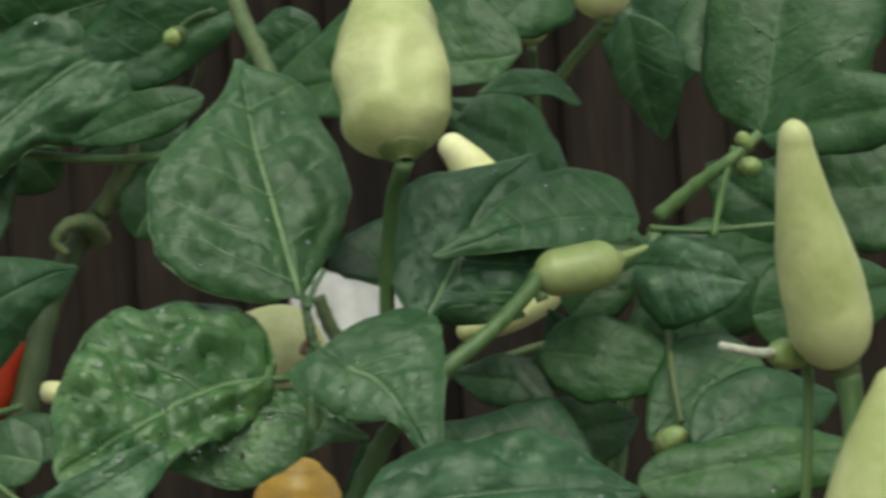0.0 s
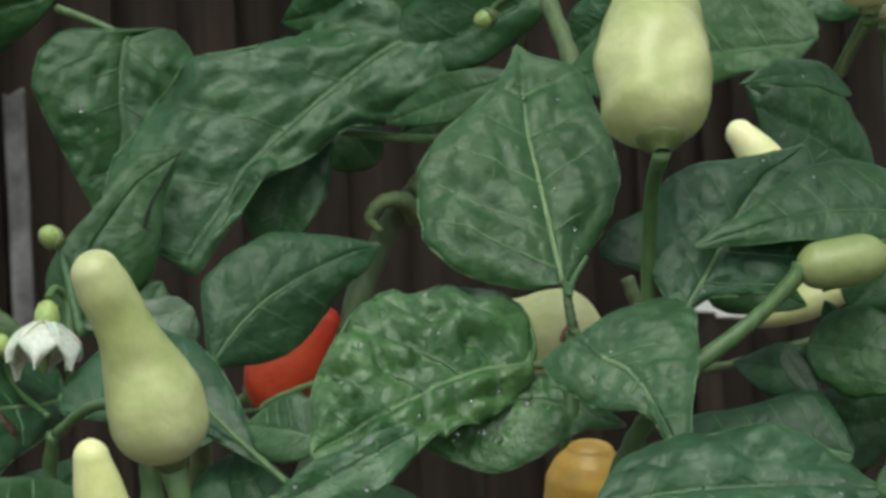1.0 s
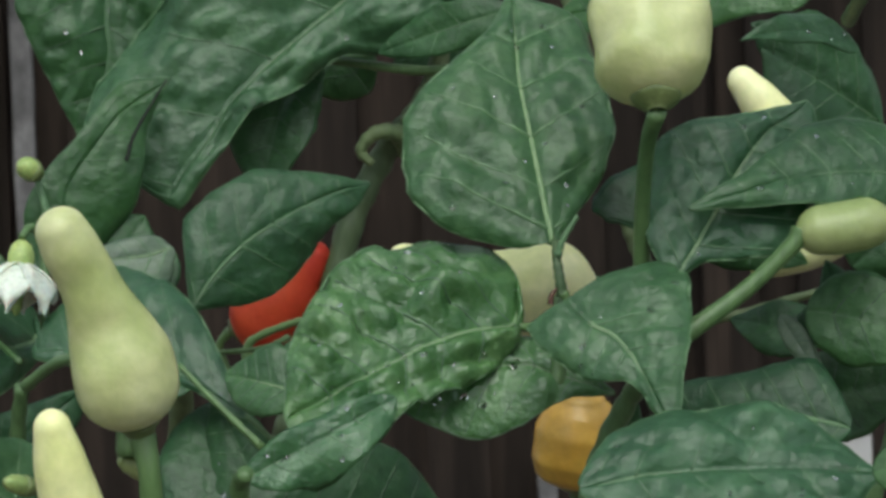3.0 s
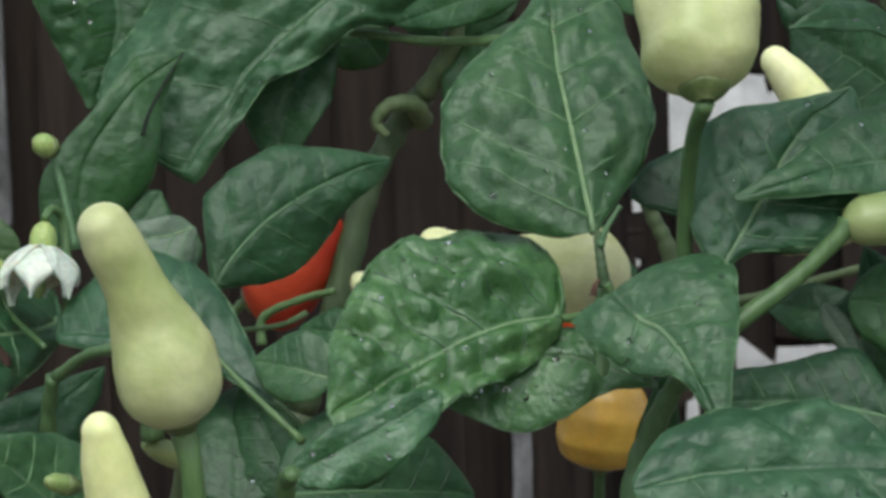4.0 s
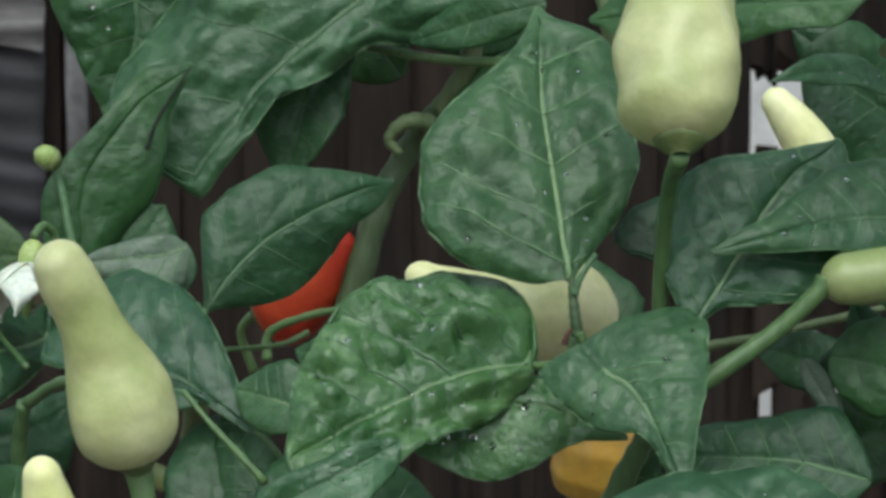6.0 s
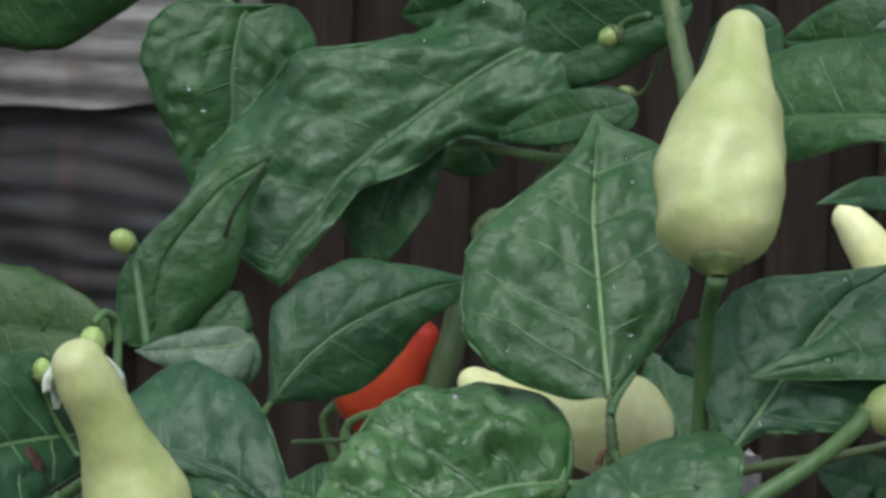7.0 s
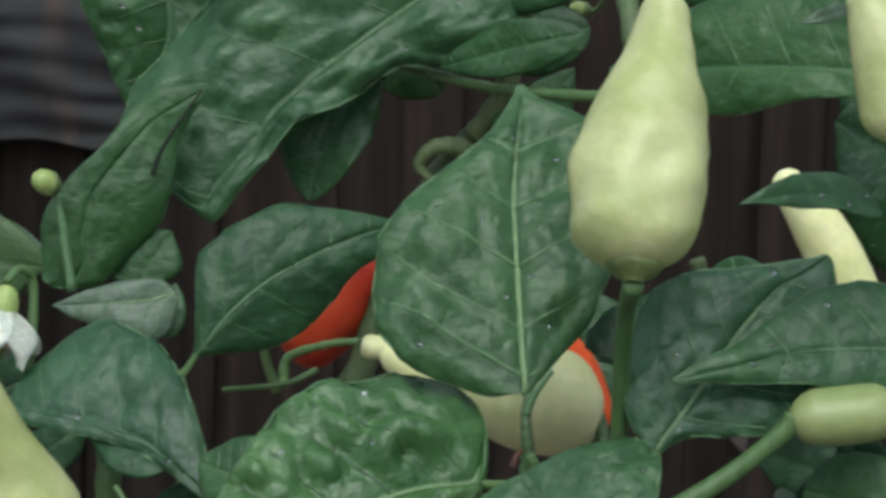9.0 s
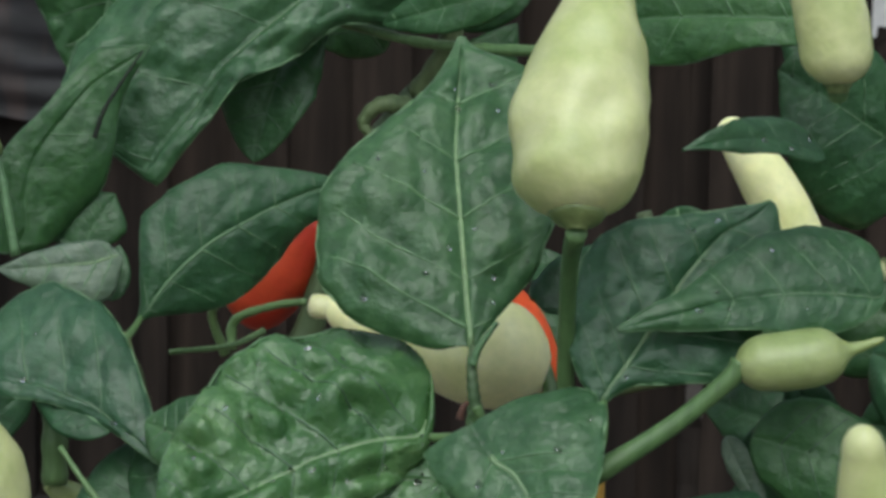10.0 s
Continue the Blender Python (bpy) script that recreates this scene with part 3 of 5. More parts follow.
def slab(size, warp=0.0, seed=0.0, cuts=8, axis=2, jag=0.01):
    """A long piece of sawn wood with eased, uneven edges; its long side lies along the axis."""
    sx, sy, sz = size
    half = [sx / 2, sy / 2, sz / 2]
    long = half[axis]
    c1, c2 = [k for k in range(3) if k != axis]
    e = 0.18
    rim = [(-1, -1 + e), (-1 + e, -1), (1 - e, -1), (1, -1 + e), (1, 1 - e), (1 - e, 1), (-1 + e, 1), (-1, 1 - e)]
    verts, faces = [], []
    for n in range(cuts + 1):
        t = -1 + 2 * n / cuts
        for k, (p, q) in enumerate(rim):
            v = [0, 0, 0]
            v[axis] = t * long + (jag * noise.noise(Vector((k * 0.7, seed, 3))) if n in (0, cuts) else 0)
            v[c1] = p * half[c1] + warp * noise.noise(Vector((t * 2, seed, 1))) + 0.25 * warp * noise.noise(Vector((t * 9, seed, k)))
            v[c2] = q * half[c2] + warp * noise.noise(Vector((t * 2, seed, 9))) + 0.25 * warp * noise.noise(Vector((t * 9, seed, k + 20)))
            verts.append(Vector(v))
    for n in range(cuts):
        for k in range(8):
            a, b = n * 8 + k, n * 8 + (k + 1) % 8
            faces.append((a, b, b + 8, a + 8))
    faces.append(tuple(reversed(range(8))))
    faces.append(tuple(range(cuts * 8, cuts * 8 + 8)))
    return verts, faces


FENCE_Y = 1.95
GAPS = [  # from x to x, from z to z, where the boards are broken away
    (0.255, 0.405, 0.500, 0.603), (0.218, 0.255, 0.462, 0.497), (0.208, 0.232, 0.395, 0.432), (0.318, 0.440, 0.248, 0.328), (0.085, 0.108, 0.12, 0.285), (0.268, 0.288, 0.190, 0.270), (0.746, 0.758, 0.652, 0.670),
]


def board_fence():
    fence = tagged(new("board_fence"), "dark weathered fence of narrow upright boards with gaps", "fence")
    fence.location = (0, FENCE_Y, 0)
    rnd = random.Random(11)
    x, n = -1.7, 0
    ends = sorted(e for g in GAPS for e in g[:2])
    while x < 1.9:
        w = rnd.uniform(0.048, 0.085)
        cut = min([e for e in ends if e > x + 0.002], default=9)
        if cut - x < w + 0.02:
            w = cut - x
        holes = sorted(g[2:] for g in GAPS if g[0] < x + w / 2 < g[1])
        levels = [0.0, *[z for h in holes for z in h], rnd.uniform(1.5, 1.62)]
        for z0, z1 in zip(levels[::2], levels[1::2]):
            verts, faces = slab((w + 0.008, 0.018, z1 - z0), 0.003, n * 1.3, jag=0.05 if holes else 0.01)
            part("board", mesh_of("board", verts, faces, smooth=False), board_brown, fence, Vector((x + w / 2, FENCE_Y + (0.012 if n % 2 else -0.012) + rnd.uniform(-0.004, 0.004), (z0 + z1) / 2)))
            n += 1
        x += w
    for z in (0.20, 0.95, 1.45):
        verts, faces = slab((3.6, 0.04, 0.06), 0.003, z, 12, 0)
        part("rail", mesh_of("rail", verts, faces, smooth=False), board_brown, fence, Vector((0.1, FENCE_Y + 0.032, z)))
    for x, w, z0, z1 in ((-0.428, 0.022, 0.47, 0.78), (0.098, 0.020, 0.16, 0.285)):
        verts, faces = slab((w, 0.012, z1 - z0), 0.002, x * 9)
        part("batten", mesh_of("batten", verts, faces, smooth=False), timber_grey, fence, Vector((x, FENCE_Y - 0.03, (z0 + z1) / 2)), "pale peeling batten")
    verts, faces = slab((0.085, 0.07, 1.02), 0.004, 4.4)
    part("post", mesh_of("post", verts, faces, smooth=False), timber_grey, fence, Vector((-0.742, FENCE_Y - 0.135, 0.51)), "grey weathered post")
    return fence


def corrugated_sheet(z0, z1, lift, mat, label, dented=0.012, slope=0.0, seed=0.0):
    """A weathered metal sheet nailed to the fence, its shallow ridges nearly level; slope: its lower rim runs up to the far end."""
    nx, nz, pitch, width = 70, 120, 0.033, 1.05
    verts, faces = [], []
    for back in (0, 1):
        for j in range(nz + 1):
            for i in range(nx + 1):
                x = -width + width * i / nx
                low = slope * max(0.0, -0.12 - x) + 0.012 * noise.noise(Vector((x * 9, seed, 0)))
                z = low + (z1 - z0 - low) * j / nz
                drift = 0.020 * noise.noise(Vector((x * 3.5, z * 5, seed))) + 0.007 * noise.noise(Vector((x * 12, z * 14, seed)))
                depth = (0.0035 if dented < 0.02 else 0.0018) * (1 + 1.2 * noise.noise(Vector((x * 4, z * 9, seed + 5))))
                wave = depth * math.sin(2 * math.pi * (z + 0.05 * x + drift) / pitch)
                dent = dented * noise.noise(Vector((x * 5, z * 7, seed + 2))) + 0.3 * dented * noise.noise(Vector((x * 17, z * 19, seed)))
                edge = 0.007 * noise.noise(Vector((z * 12, 4, seed))) if i == nx else 0
                verts.append(Vector((x + edge, wave + dent + (0.0012 if back else 0), z)))
    n = (nx + 1) * (nz + 1)
    for j in range(nz):
        for i in range(nx):
            q = j * (nx + 1) + i
            faces.append((q, q + 1, q + nx + 2, q + nx + 1))
            faces.append((n + q, n + q + nx + 1, n + q + nx + 2, n + q + 1))
        q = j * (nx + 1) + nx
        faces.append((q, n + q, n + q + nx + 1, q + nx + 1))
    for i in range(nx):
        faces.append((i, n + i, n + i + 1, i + 1))
    sheet = tagged(new("corrugated_sheet", mesh_of("corrugated_sheet", verts, faces)), label, "metal sheet", "metal sheets on the fence")
    sheet.data.materials.append(mat)
    sheet.location = (-0.458, FENCE_Y - lift, z0)
    return sheet


def white_wall():
    verts, faces = slab((9.0, 0.2, 3.0), 0.0, 0, 2)
    ob = new("wall_north", mesh_of("wall_north", verts, faces, smooth=False))
    ob.data.materials.append(wall_white)
    ob.location = (0.3, 3.4, 1.5)
    tagged(ob, "pale whitewashed wall beyond the fence", "wall", kind="structure")


ground_sheet()
white_wall()
board_fence()
corrugated_sheet(0.400, 0.640, 0.052, sheet_dark, "dark dented metal sheet low on the fence", 0.034, 0.06, 3.0)
corrugated_sheet(0.615, 0.850, 0.060, sheet_grey, "grey-brown weathered corrugated metal sheet fixed to the fence", 0.010, 0.0, 8.0)
corrugated_sheet(0.805, 1.120, 0.080, sheet_pale, "pale corrugated metal sheet overlapping a darker one", 0.008, 0.0, 13.0)

# ---------------------------------------------------------------- the plants
front_plant = tagged(new("chilli_plant"), "leafy green chilli plant with pale upright fruits and raindrops", "plant", "chilli plants")
front_plant.location = (0.03, -0.08, 0.0)
back_plant = tagged(new("chilli_plant"), "leafy green chilli plant behind, with red and orange fruits", "plant", "chilli plants")
back_plant.location = (0.0, 0.11, 0.0)

# the near plant: fruits
fruit(front_plant, (0.0598, -0.1395, 0.6140), (0.0629, -0.1143, 0.6635), 0.0131, "pear", fruit_pale, bow=(-0.0011, -0.0000, 0.0001), pedicel=[(0.0583, -0.1294, 0.6036), (0.0575, -0.1185, 0.5863), (0.0576, -0.1136, 0.5707)], lump=0.17, label="pale yellow-green pear-shaped chilli pointing upwards", creases=((0.54, 0.13), (0.33, 0.06)), front=(0.0332, -0.9951, 0.0936), ped_r=0.0018)
fruit(front_plant, (-0.0479, -0.1487, 0.5511), (-0.0624, -0.1624, 0.5958), 0.0112, "gourd", fruit_pale, bow=(0.0016, 0.0002, 0.0006), pedicel=[(-0.0461, -0.1494, 0.5410), (-0.0462, -0.1468, 0.5268)], lump=0.08, label="pale yellow-green chilli with a narrow bent neck", creases=((0.45, 0.15), (0.66, 0.05)), front=(0.1104, -0.9895, 0.0932), ped_r=0.0026)
fruit(front_plant, (-0.0503, -0.1796, 0.5212), (-0.0592, -0.1902, 0.5593), 0.0063, "finger", fruit_cream, bow=(-0.0015, -0.0003, -0.0004), pedicel=[(-0.0516, -0.1781, 0.5089)], lump=0.05, label="pale yellow slender chilli pointing upwards", ped_r=0.0020)
fruit(front_plant, (0.0508, -0.0500, 0.5722), (0.0013, -0.0500, 0.5805), 0.0120, "crook", fruit_cream, bow=(-0.0006, -0.0010, -0.0052), pedicel=[(0.0515, -0.0560, 0.5620), (0.0480, -0.0700, 0.5520)], lump=0.08, label="pale creamy chilli lying curved behind a leaf", calyx=False, ped_r=0.0017)
fruit(front_plant, (0.0897, -0.1258, 0.5856), (0.1177, -0.1195, 0.5901), 0.0056, "stub", fruit_unripe, bow=(0.0001, -0.0002, -0.0015), pedicel=[(0.0885, -0.1260, 0.5823), (0.0783, -0.1267, 0.5733), (0.0637, -0.1297, 0.5636)], lump=0.05, label="small pale green chilli on a thick stalk", calyx=False, ped_r=0.0020)
fruit(front_plant, (0.1072, -0.0360, 0.5880), (0.0868, -0.0362, 0.6220), 0.0066, "finger", fruit_cream, bow=(0.0016, 0.0001, 0.0011), pedicel=[(0.1100, -0.0370, 0.5780)], lump=0.05, label="small cream-coloured chilli among dark leaves")
fruit(front_plant, (0.1054, -0.1449, 0.6398), (0.0973, -0.1429, 0.6674), 0.0065, "finger", fruit_pale, bow=(0.0017, -0.0001, 0.0005), pedicel=[(0.1077, -0.1091, 0.6358), (0.1100, -0.0732, 0.6319)], lump=0.05, label="pale green chilli with a blunt green base", ped_r=0.0017)
fruit(back_plant, (0.1980, 0.3632, 0.6803), (0.2003, 0.3670, 0.7348), 0.0096, "finger", fruit_pale, bow=(0.0000, 0.0000, 0.0000), pedicel=[(0.2005, 0.3744, 0.6682), (0.2027, 0.3844, 0.6397)], lump=0.05, label="pale green chilli half hidden by leaves")
fruit(front_plant, (0.1111, -0.2706, 0.5674), (0.1022, -0.2797, 0.6088), 0.0074, "cone", fruit_pale, bow=(-0.0012, 0.0004, -0.0002), pedicel=[(0.1120, -0.2710, 0.5569), (0.1106, -0.2719, 0.5438)], lump=0.08, label="large pale yellow-green tapering chilli", ped_r=0.0022)
fruit(front_plant, (0.1109, -0.2731, 0.5269), (0.1186, -0.2763, 0.5670), 0.0091, "cone", fruit_pale, bow=(-0.0011, 0.0004, 0.0002), pedicel=[(0.1090, -0.2737, 0.5178)], lump=0.05, label="pale yellow chilli at the edge of the plant")
fruit(front_plant, (0.1286, 0.0255, 0.5812), (0.0957, 0.0126, 0.5697), 0.0052, "finger", fruit_pale, bow=(0.0005, -0.0001, -0.0014), pedicel=[(0.1348, 0.0255, 0.5822), (0.1423, 0.0252, 0.5773)], lump=0.05, label="slender pale cream chilli lying behind a stalk")
# the plant behind: fruits
fruit(back_plant, (0.0479, 0.0242, 0.5115), (0.0502, 0.0188, 0.5382), 0.0127, "blunt", fruit_orange, bow=(0.0000, 0.0000, 0.0000), pedicel=[(0.0477, 0.0263, 0.5074), (0.0472, 0.0302, 0.4943)], lump=0.05, label="ripening orange-yellow blunt chilli")
fruit(back_plant, (-0.0525, 0.1244, 0.5500), (-0.0255, 0.1142, 0.5767), 0.0125, "bent", fruit_red, bow=(0.0030, 0.0001, -0.0032), pedicel=[(-0.0583, 0.1275, 0.5435), (-0.0545, 0.1290, 0.5314)], lump=0.1, label="ripe red chilli hanging behind the leaves", ped_r=0.0015)
fruit(back_plant, (0.0446, 0.0290, 0.5458), (0.0311, 0.0262, 0.5742), 0.0071, "finger", fruit_flame, bow=(0.0017, 0.0003, 0.0008), pedicel=[(0.0433, 0.0400, 0.5315)], lump=0.05, label="ripe orange-red chilli mostly hidden")
fruit(back_plant, (-0.0600, -0.0120, 0.5220), (-0.0710, -0.0180, 0.5280), 0.0033, "blunt", fruit_unripe, pedicel=[(-0.0560, -0.0100, 0.5180)], label="young oblong pale green chilli", ped_r=0.0010)
fruit(back_plant, (-0.0190, 0.0560, 0.5605), (-0.0110, 0.0560, 0.5600), 0.0034, "blunt", fruit_cream, bow=(0.0000, 0.0000, 0.0000), pedicel=None, lump=0.05, label="tip of a small cream chilli", calyx=False)
# the near plant: leaves
leaf(front_plant, (0.0390, -0.1110, 0.5840), (0.0320, -0.0720, 0.6420), (0.1469, -0.8125, 0.5641), bend=0.04, fold=0.03, span=(0.00, 0.99), left=(-5.3, -12.7, -25.0, -29.5, -30.6, -23.9, -11.8, -4.5, -1.4, -0.4), right=(0.0, 1.4, 6.3, 13.4, 17.2, 16.9, 16.7, 16.0, 1.8, 0.1), spine=(-0.6, -0.4, -0.9, -1.4, -1.9, -2.3, -1.6, -0.9, -0.4, -0.2), wave=0.015, pucker=1.2, drops=30, fine=2, label="broad green leaf standing upright, wet with raindrops")
leaf(front_plant, (0.0320, -0.1140, 0.5660), (-0.0190, -0.1400, 0.5510), (0.2517, -0.8042, 0.5384), bend=0.03, fold=0.0, span=(-0.07, 1.00), left=(13.6, 6.3, -2.6, -6.1, -7.6, -8.0, -10.8, -9.6, -7.2, -4.7), right=(15.9, 20.9, 26.7, 29.5, 30.0, 28.0, 21.2, 12.8, 3.0, -1.2), spine=(13.8, 8.0, 0.9, 2.9, 3.3, 2.2, 1.1, 0.0, -0.0, -1.6), wave=0.01, pucker=3.1, petiole=(0.0398, -0.1164, 0.5652), drops=45, mat=leaf_wet_sheen, fine=2, label="rounded blistered green leaf with raindrops")
leaf(front_plant, (-0.0450, -0.0500, 0.5170), (-0.0450, -0.0300, 0.5430), (0.0551, -0.7914, 0.6088), bend=0.04, fold=0.04, span=(-0.03, 1.00), left=(-0.5, -2.9, -10.7, -12.0, -13.1, -12.1, -9.7, -6.1, -2.4, -0.0), right=(0.2, 2.6, 10.5, 11.8, 12.6, 11.6, 9.6, 5.7, 1.7, 0.5), spine=(-0.2, -0.1, -0.1, 0.0, 0.1, 0.2, 0.3, 0.3, 0.3, 0.3), wave=0.03, pucker=0.8, mat=leaf_shaded, rib=0.5, label="dark green leaf in the shade under the bent chilli")
leaf(front_plant, (-0.1250, 0.0200, 0.5270), (-0.0860, 0.0300, 0.5420), (0.1410, -0.9529, 0.2687), bend=0.04, fold=0.04, span=(0.01, 1.00), left=(-0.3, -1.4, -4.9, -3.8, -2.3, -2.0, -1.4, -0.7, -0.2, -0.1), right=(0.8, 5.4, 7.7, 12.5, 17.4, 19.4, 11.0, 7.5, 2.3, 0.3), spine=(-0.1, 0.3, 1.5, 3.4, 4.6, 4.6, 3.2, 1.5, 0.3, -0.0), wave=0.03, pucker=0.8, mat=leaf_shaded, rib=0.5, label="dark green leaf low in the shade by the flower")
leaf(front_plant, (0.2140, -0.0500, 0.6010), (0.1580, -0.0400, 0.6030), (-0.1518, -0.9216, 0.3573), bend=0.04, fold=0.04, span=(-0.01, 1.00), left=(-1.2, -6.1, -15.3, -18.7, -17.3, -15.3, -12.5, -8.9, -2.2, -0.2), right=(1.2, 11.1, 13.5, 15.6, 14.2, 11.7, 8.9, 5.9, 1.6, 0.3), spine=(-0.4, -0.5, -0.6, -0.9, -1.2, -1.2, -1.1, -0.5, -0.1, 0.1), wave=0.03, pucker=1.0, mat=leaf_half_shaded, rib=0.6, label="green leaf in the shade behind the tapering chilli")
leaf(back_plant, (-0.0790, 0.0550, 0.5730), (-0.0720, 0.0600, 0.5880), (0.1279, -0.9573, 0.2594), bend=0.04, fold=0.04, span=(-0.07, 0.99), left=(-9.7, -9.7, -9.9, -10.2, -10.6, -10.8, -8.3, -6.3, -1.9, 0.1), right=(-9.1, -5.4, 1.2, 4.1, 6.5, 7.4, 5.6, 2.8, 1.0, 0.5), spine=(-9.2, -6.0, -0.1, -0.4, -0.8, -0.5, -0.1, 0.2, 0.4, 0.4), wave=0.02, pucker=0.7, mat=leaf_half_shaded, rib=0.6, label="small green leaf half hidden behind larger ones")
leaf(back_plant, (0.1330, 0.0300, 0.6090), (0.1010, 0.0200, 0.6290), (0.3449, -0.9349, 0.0843), bend=0.04, fold=0.04, span=(-0.15, 1.00), left=(-12.3, -14.9, -21.7, -23.6, -24.4, -21.1, -15.6, -8.6, -2.4, -0.5), right=(-11.2, -7.1, 2.5, 10.7, 14.4, 16.4, 17.4, 14.0, 6.8, 0.8), spine=(-11.4, -8.1, -0.5, -0.3, -0.1, 0.1, 0.1, 0.0, -0.1, -0.2), wave=0.03, pucker=1.0, mat=leaf_shaded, rib=0.6, label="broad dark green leaf deep in the shade")
leaf(front_plant, (0.0620, -0.0900, 0.5850), (0.0810, -0.0750, 0.6050), (0.1722, -0.8596, 0.4811), bend=0.04, fold=0.04, span=(-0.15, 1.10), left=(-13.2, -14.4, -16.2, -15.7, -12.7, -8.5, -5.2, -1.5, 4.0, 6.2), right=(-9.5, -7.4, 1.5, 9.2, 13.4, 14.7, 14.3, 11.7, 7.9, 6.8), spine=(-9.9, -8.3, -0.6, -0.8, -1.3, -1.2, -0.8, 0.1, 4.4, 6.3), wave=0.02, pucker=0.8, mat=leaf_shaded, label="dark green leaf in the shade behind the stalk")
leaf(front_plant, (0.1010, -0.1180, 0.5420), (0.0630, -0.1120, 0.5460), (-0.0985, -0.9028, 0.4185), bend=0.05, fold=0.05, span=(-0.01, 1.01), left=(0.2, -2.0, -6.5, -8.1, -9.4, -9.6, -9.8, -7.1, -2.8, -0.0), right=(1.1, 4.8, 10.9, 15.7, 14.0, 11.3, 9.6, 8.5, 6.3, 1.6), spine=(0.4, 0.5, 0.9, 1.5, 2.1, 1.7, 1.2, 0.8, 0.5, 0.4), wave=0.02, pucker=0.6, mat=leaf_shaded, label="smooth dark green leaf in the shade below the stalk")
leaf(front_plant, (0.0500, -0.1220, 0.5520), (0.0040, -0.1180, 0.5490), (-0.1074, -0.8582, 0.5019), bend=0.03, fold=0.02, span=(-0.01, 1.00), left=(-0.3, -0.3, -0.4, -1.1, -5.1, -7.3, -5.9, -3.2, -0.3, 0.3), right=(-0.1, 1.5, 6.5, 12.2, 15.1, 14.2, 11.2, 7.2, 2.3, 0.6), spine=(-0.3, 0.3, 2.1, 4.8, 8.0, 8.1, 6.4, 3.2, 1.1, 0.5), wave=0.02, pucker=1.8, drops=25, mat=leaf_wet_sheen, fine=2, label="crinkled wet green leaf beneath the rounded one")
leaf(front_plant, (-0.0259, -0.1566, 0.5408), (0.0042, -0.1460, 0.5551), (0.1361, -0.9109, 0.3895), 0.0046, 0.0083, bend=0.05, bow=0.02, fold=0.1, a=0.5, b=0.6, wave=0.06, pucker=2.0, drops=14, mat=leaf_wet_sheen, label="young crinkled green leaf", rib=0.6)
leaf(front_plant, (0.0450, -0.1370, 0.5680), (0.0600, -0.1540, 0.5480), (-0.1616, -0.8084, 0.5660), bend=0.05, fold=0.03, span=(-0.27, 1.01), left=(-11.5, -14.0, -19.9, -23.0, -23.3, -20.4, -17.3, -13.4, -9.4, -6.1, -3.5, -0.9, 0.0), right=(10.6, 10.6, 10.8, 11.1, 10.4, 9.0, 6.9, 1.2, 0.4, 0.9, 0.8, 0.4, 0.3), spine=(0.4, 0.4, 0.4, 0.4, -0.2, -2.2, -2.5, -2.0, -1.4, -0.7, -0.2, 0.1, 0.2), wave=0.02, pucker=1.0, drops=13, mat=leaf_green, fine=2, label="pointed green leaf with a pale midrib")
leaf(front_plant, (0.0400, -0.1800, 0.5400), (0.0980, -0.1760, 0.5400), (0.0530, -0.7689, 0.6372), bend=0.04, fold=0.03, span=(0.00, 1.00), left=(-0.5, -4.9, -11.7, -16.3, -17.4, -16.8, -14.7, -9.7, -2.9, -0.5), right=(0.5, 2.7, 8.3, 12.0, 13.7, 14.1, 11.2, 7.5, 1.8, 0.1), spine=(0.1, -0.1, -0.7, -1.6, -1.7, -1.7, -1.6, -0.9, -0.4, -0.2), wave=0.02, pucker=2.0, drops=20, rib=0.5, fine=2, label="large puckered green leaf, wet")
leaf(front_plant, (0.1180, -0.1110, 0.5960), (0.0670, -0.1250, 0.5910), (0.1928, -0.8666, 0.4603), bend=0.05, fold=0.03, span=(-0.01, 0.99), left=(3.2, -1.2, -4.1, -5.5, -4.6, -3.3, -2.1, -1.0, -0.6, -0.0), right=(8.4, 11.7, 14.9, 16.5, 15.1, 11.0, 5.8, 3.2, 0.9, 0.2), spine=(3.8, 0.4, 1.1, 2.1, 2.6, 2.5, 1.5, 0.7, 0.2, 0.1), wave=0.02, pucker=1.0, drops=10, rib=0.6, fine=2, label="dark green pointed leaf spread sideways")
leaf(front_plant, (0.0650, -0.1230, 0.5760), (0.0960, -0.1020, 0.6130), (0.1766, -0.9122, 0.3698), bend=0.03, fold=0.05, span=(-0.00, 1.00), left=(-1.5, -7.4, -13.5, -17.8, -21.5, -18.6, -10.7, -4.9, -1.2, -0.1), right=(-0.2, 0.2, 1.6, 9.2, 15.4, 14.6, 11.1, 7.3, 2.9, 0.4), spine=(-0.4, -0.7, -1.0, -1.7, -2.6, -3.5, -3.5, -1.6, -0.4, -0.0), wave=0.02, pucker=1.0, petiole=(0.0650, -0.1329, 0.5701), drops=13, fine=2, label="broad dark green leaf with pale veins")
leaf(front_plant, (0.1051, -0.1159, 0.6237), (0.0785, -0.1314, 0.6260), (0.4652, -0.7254, 0.5073), 0.0031, 0.0047, bend=0.08, bow=0.06, fold=0.15, a=0.6, b=1.0, wave=0.03, pucker=1.0, drops=5, label="small dark green leaf curling over a chilli", rib=0.55)
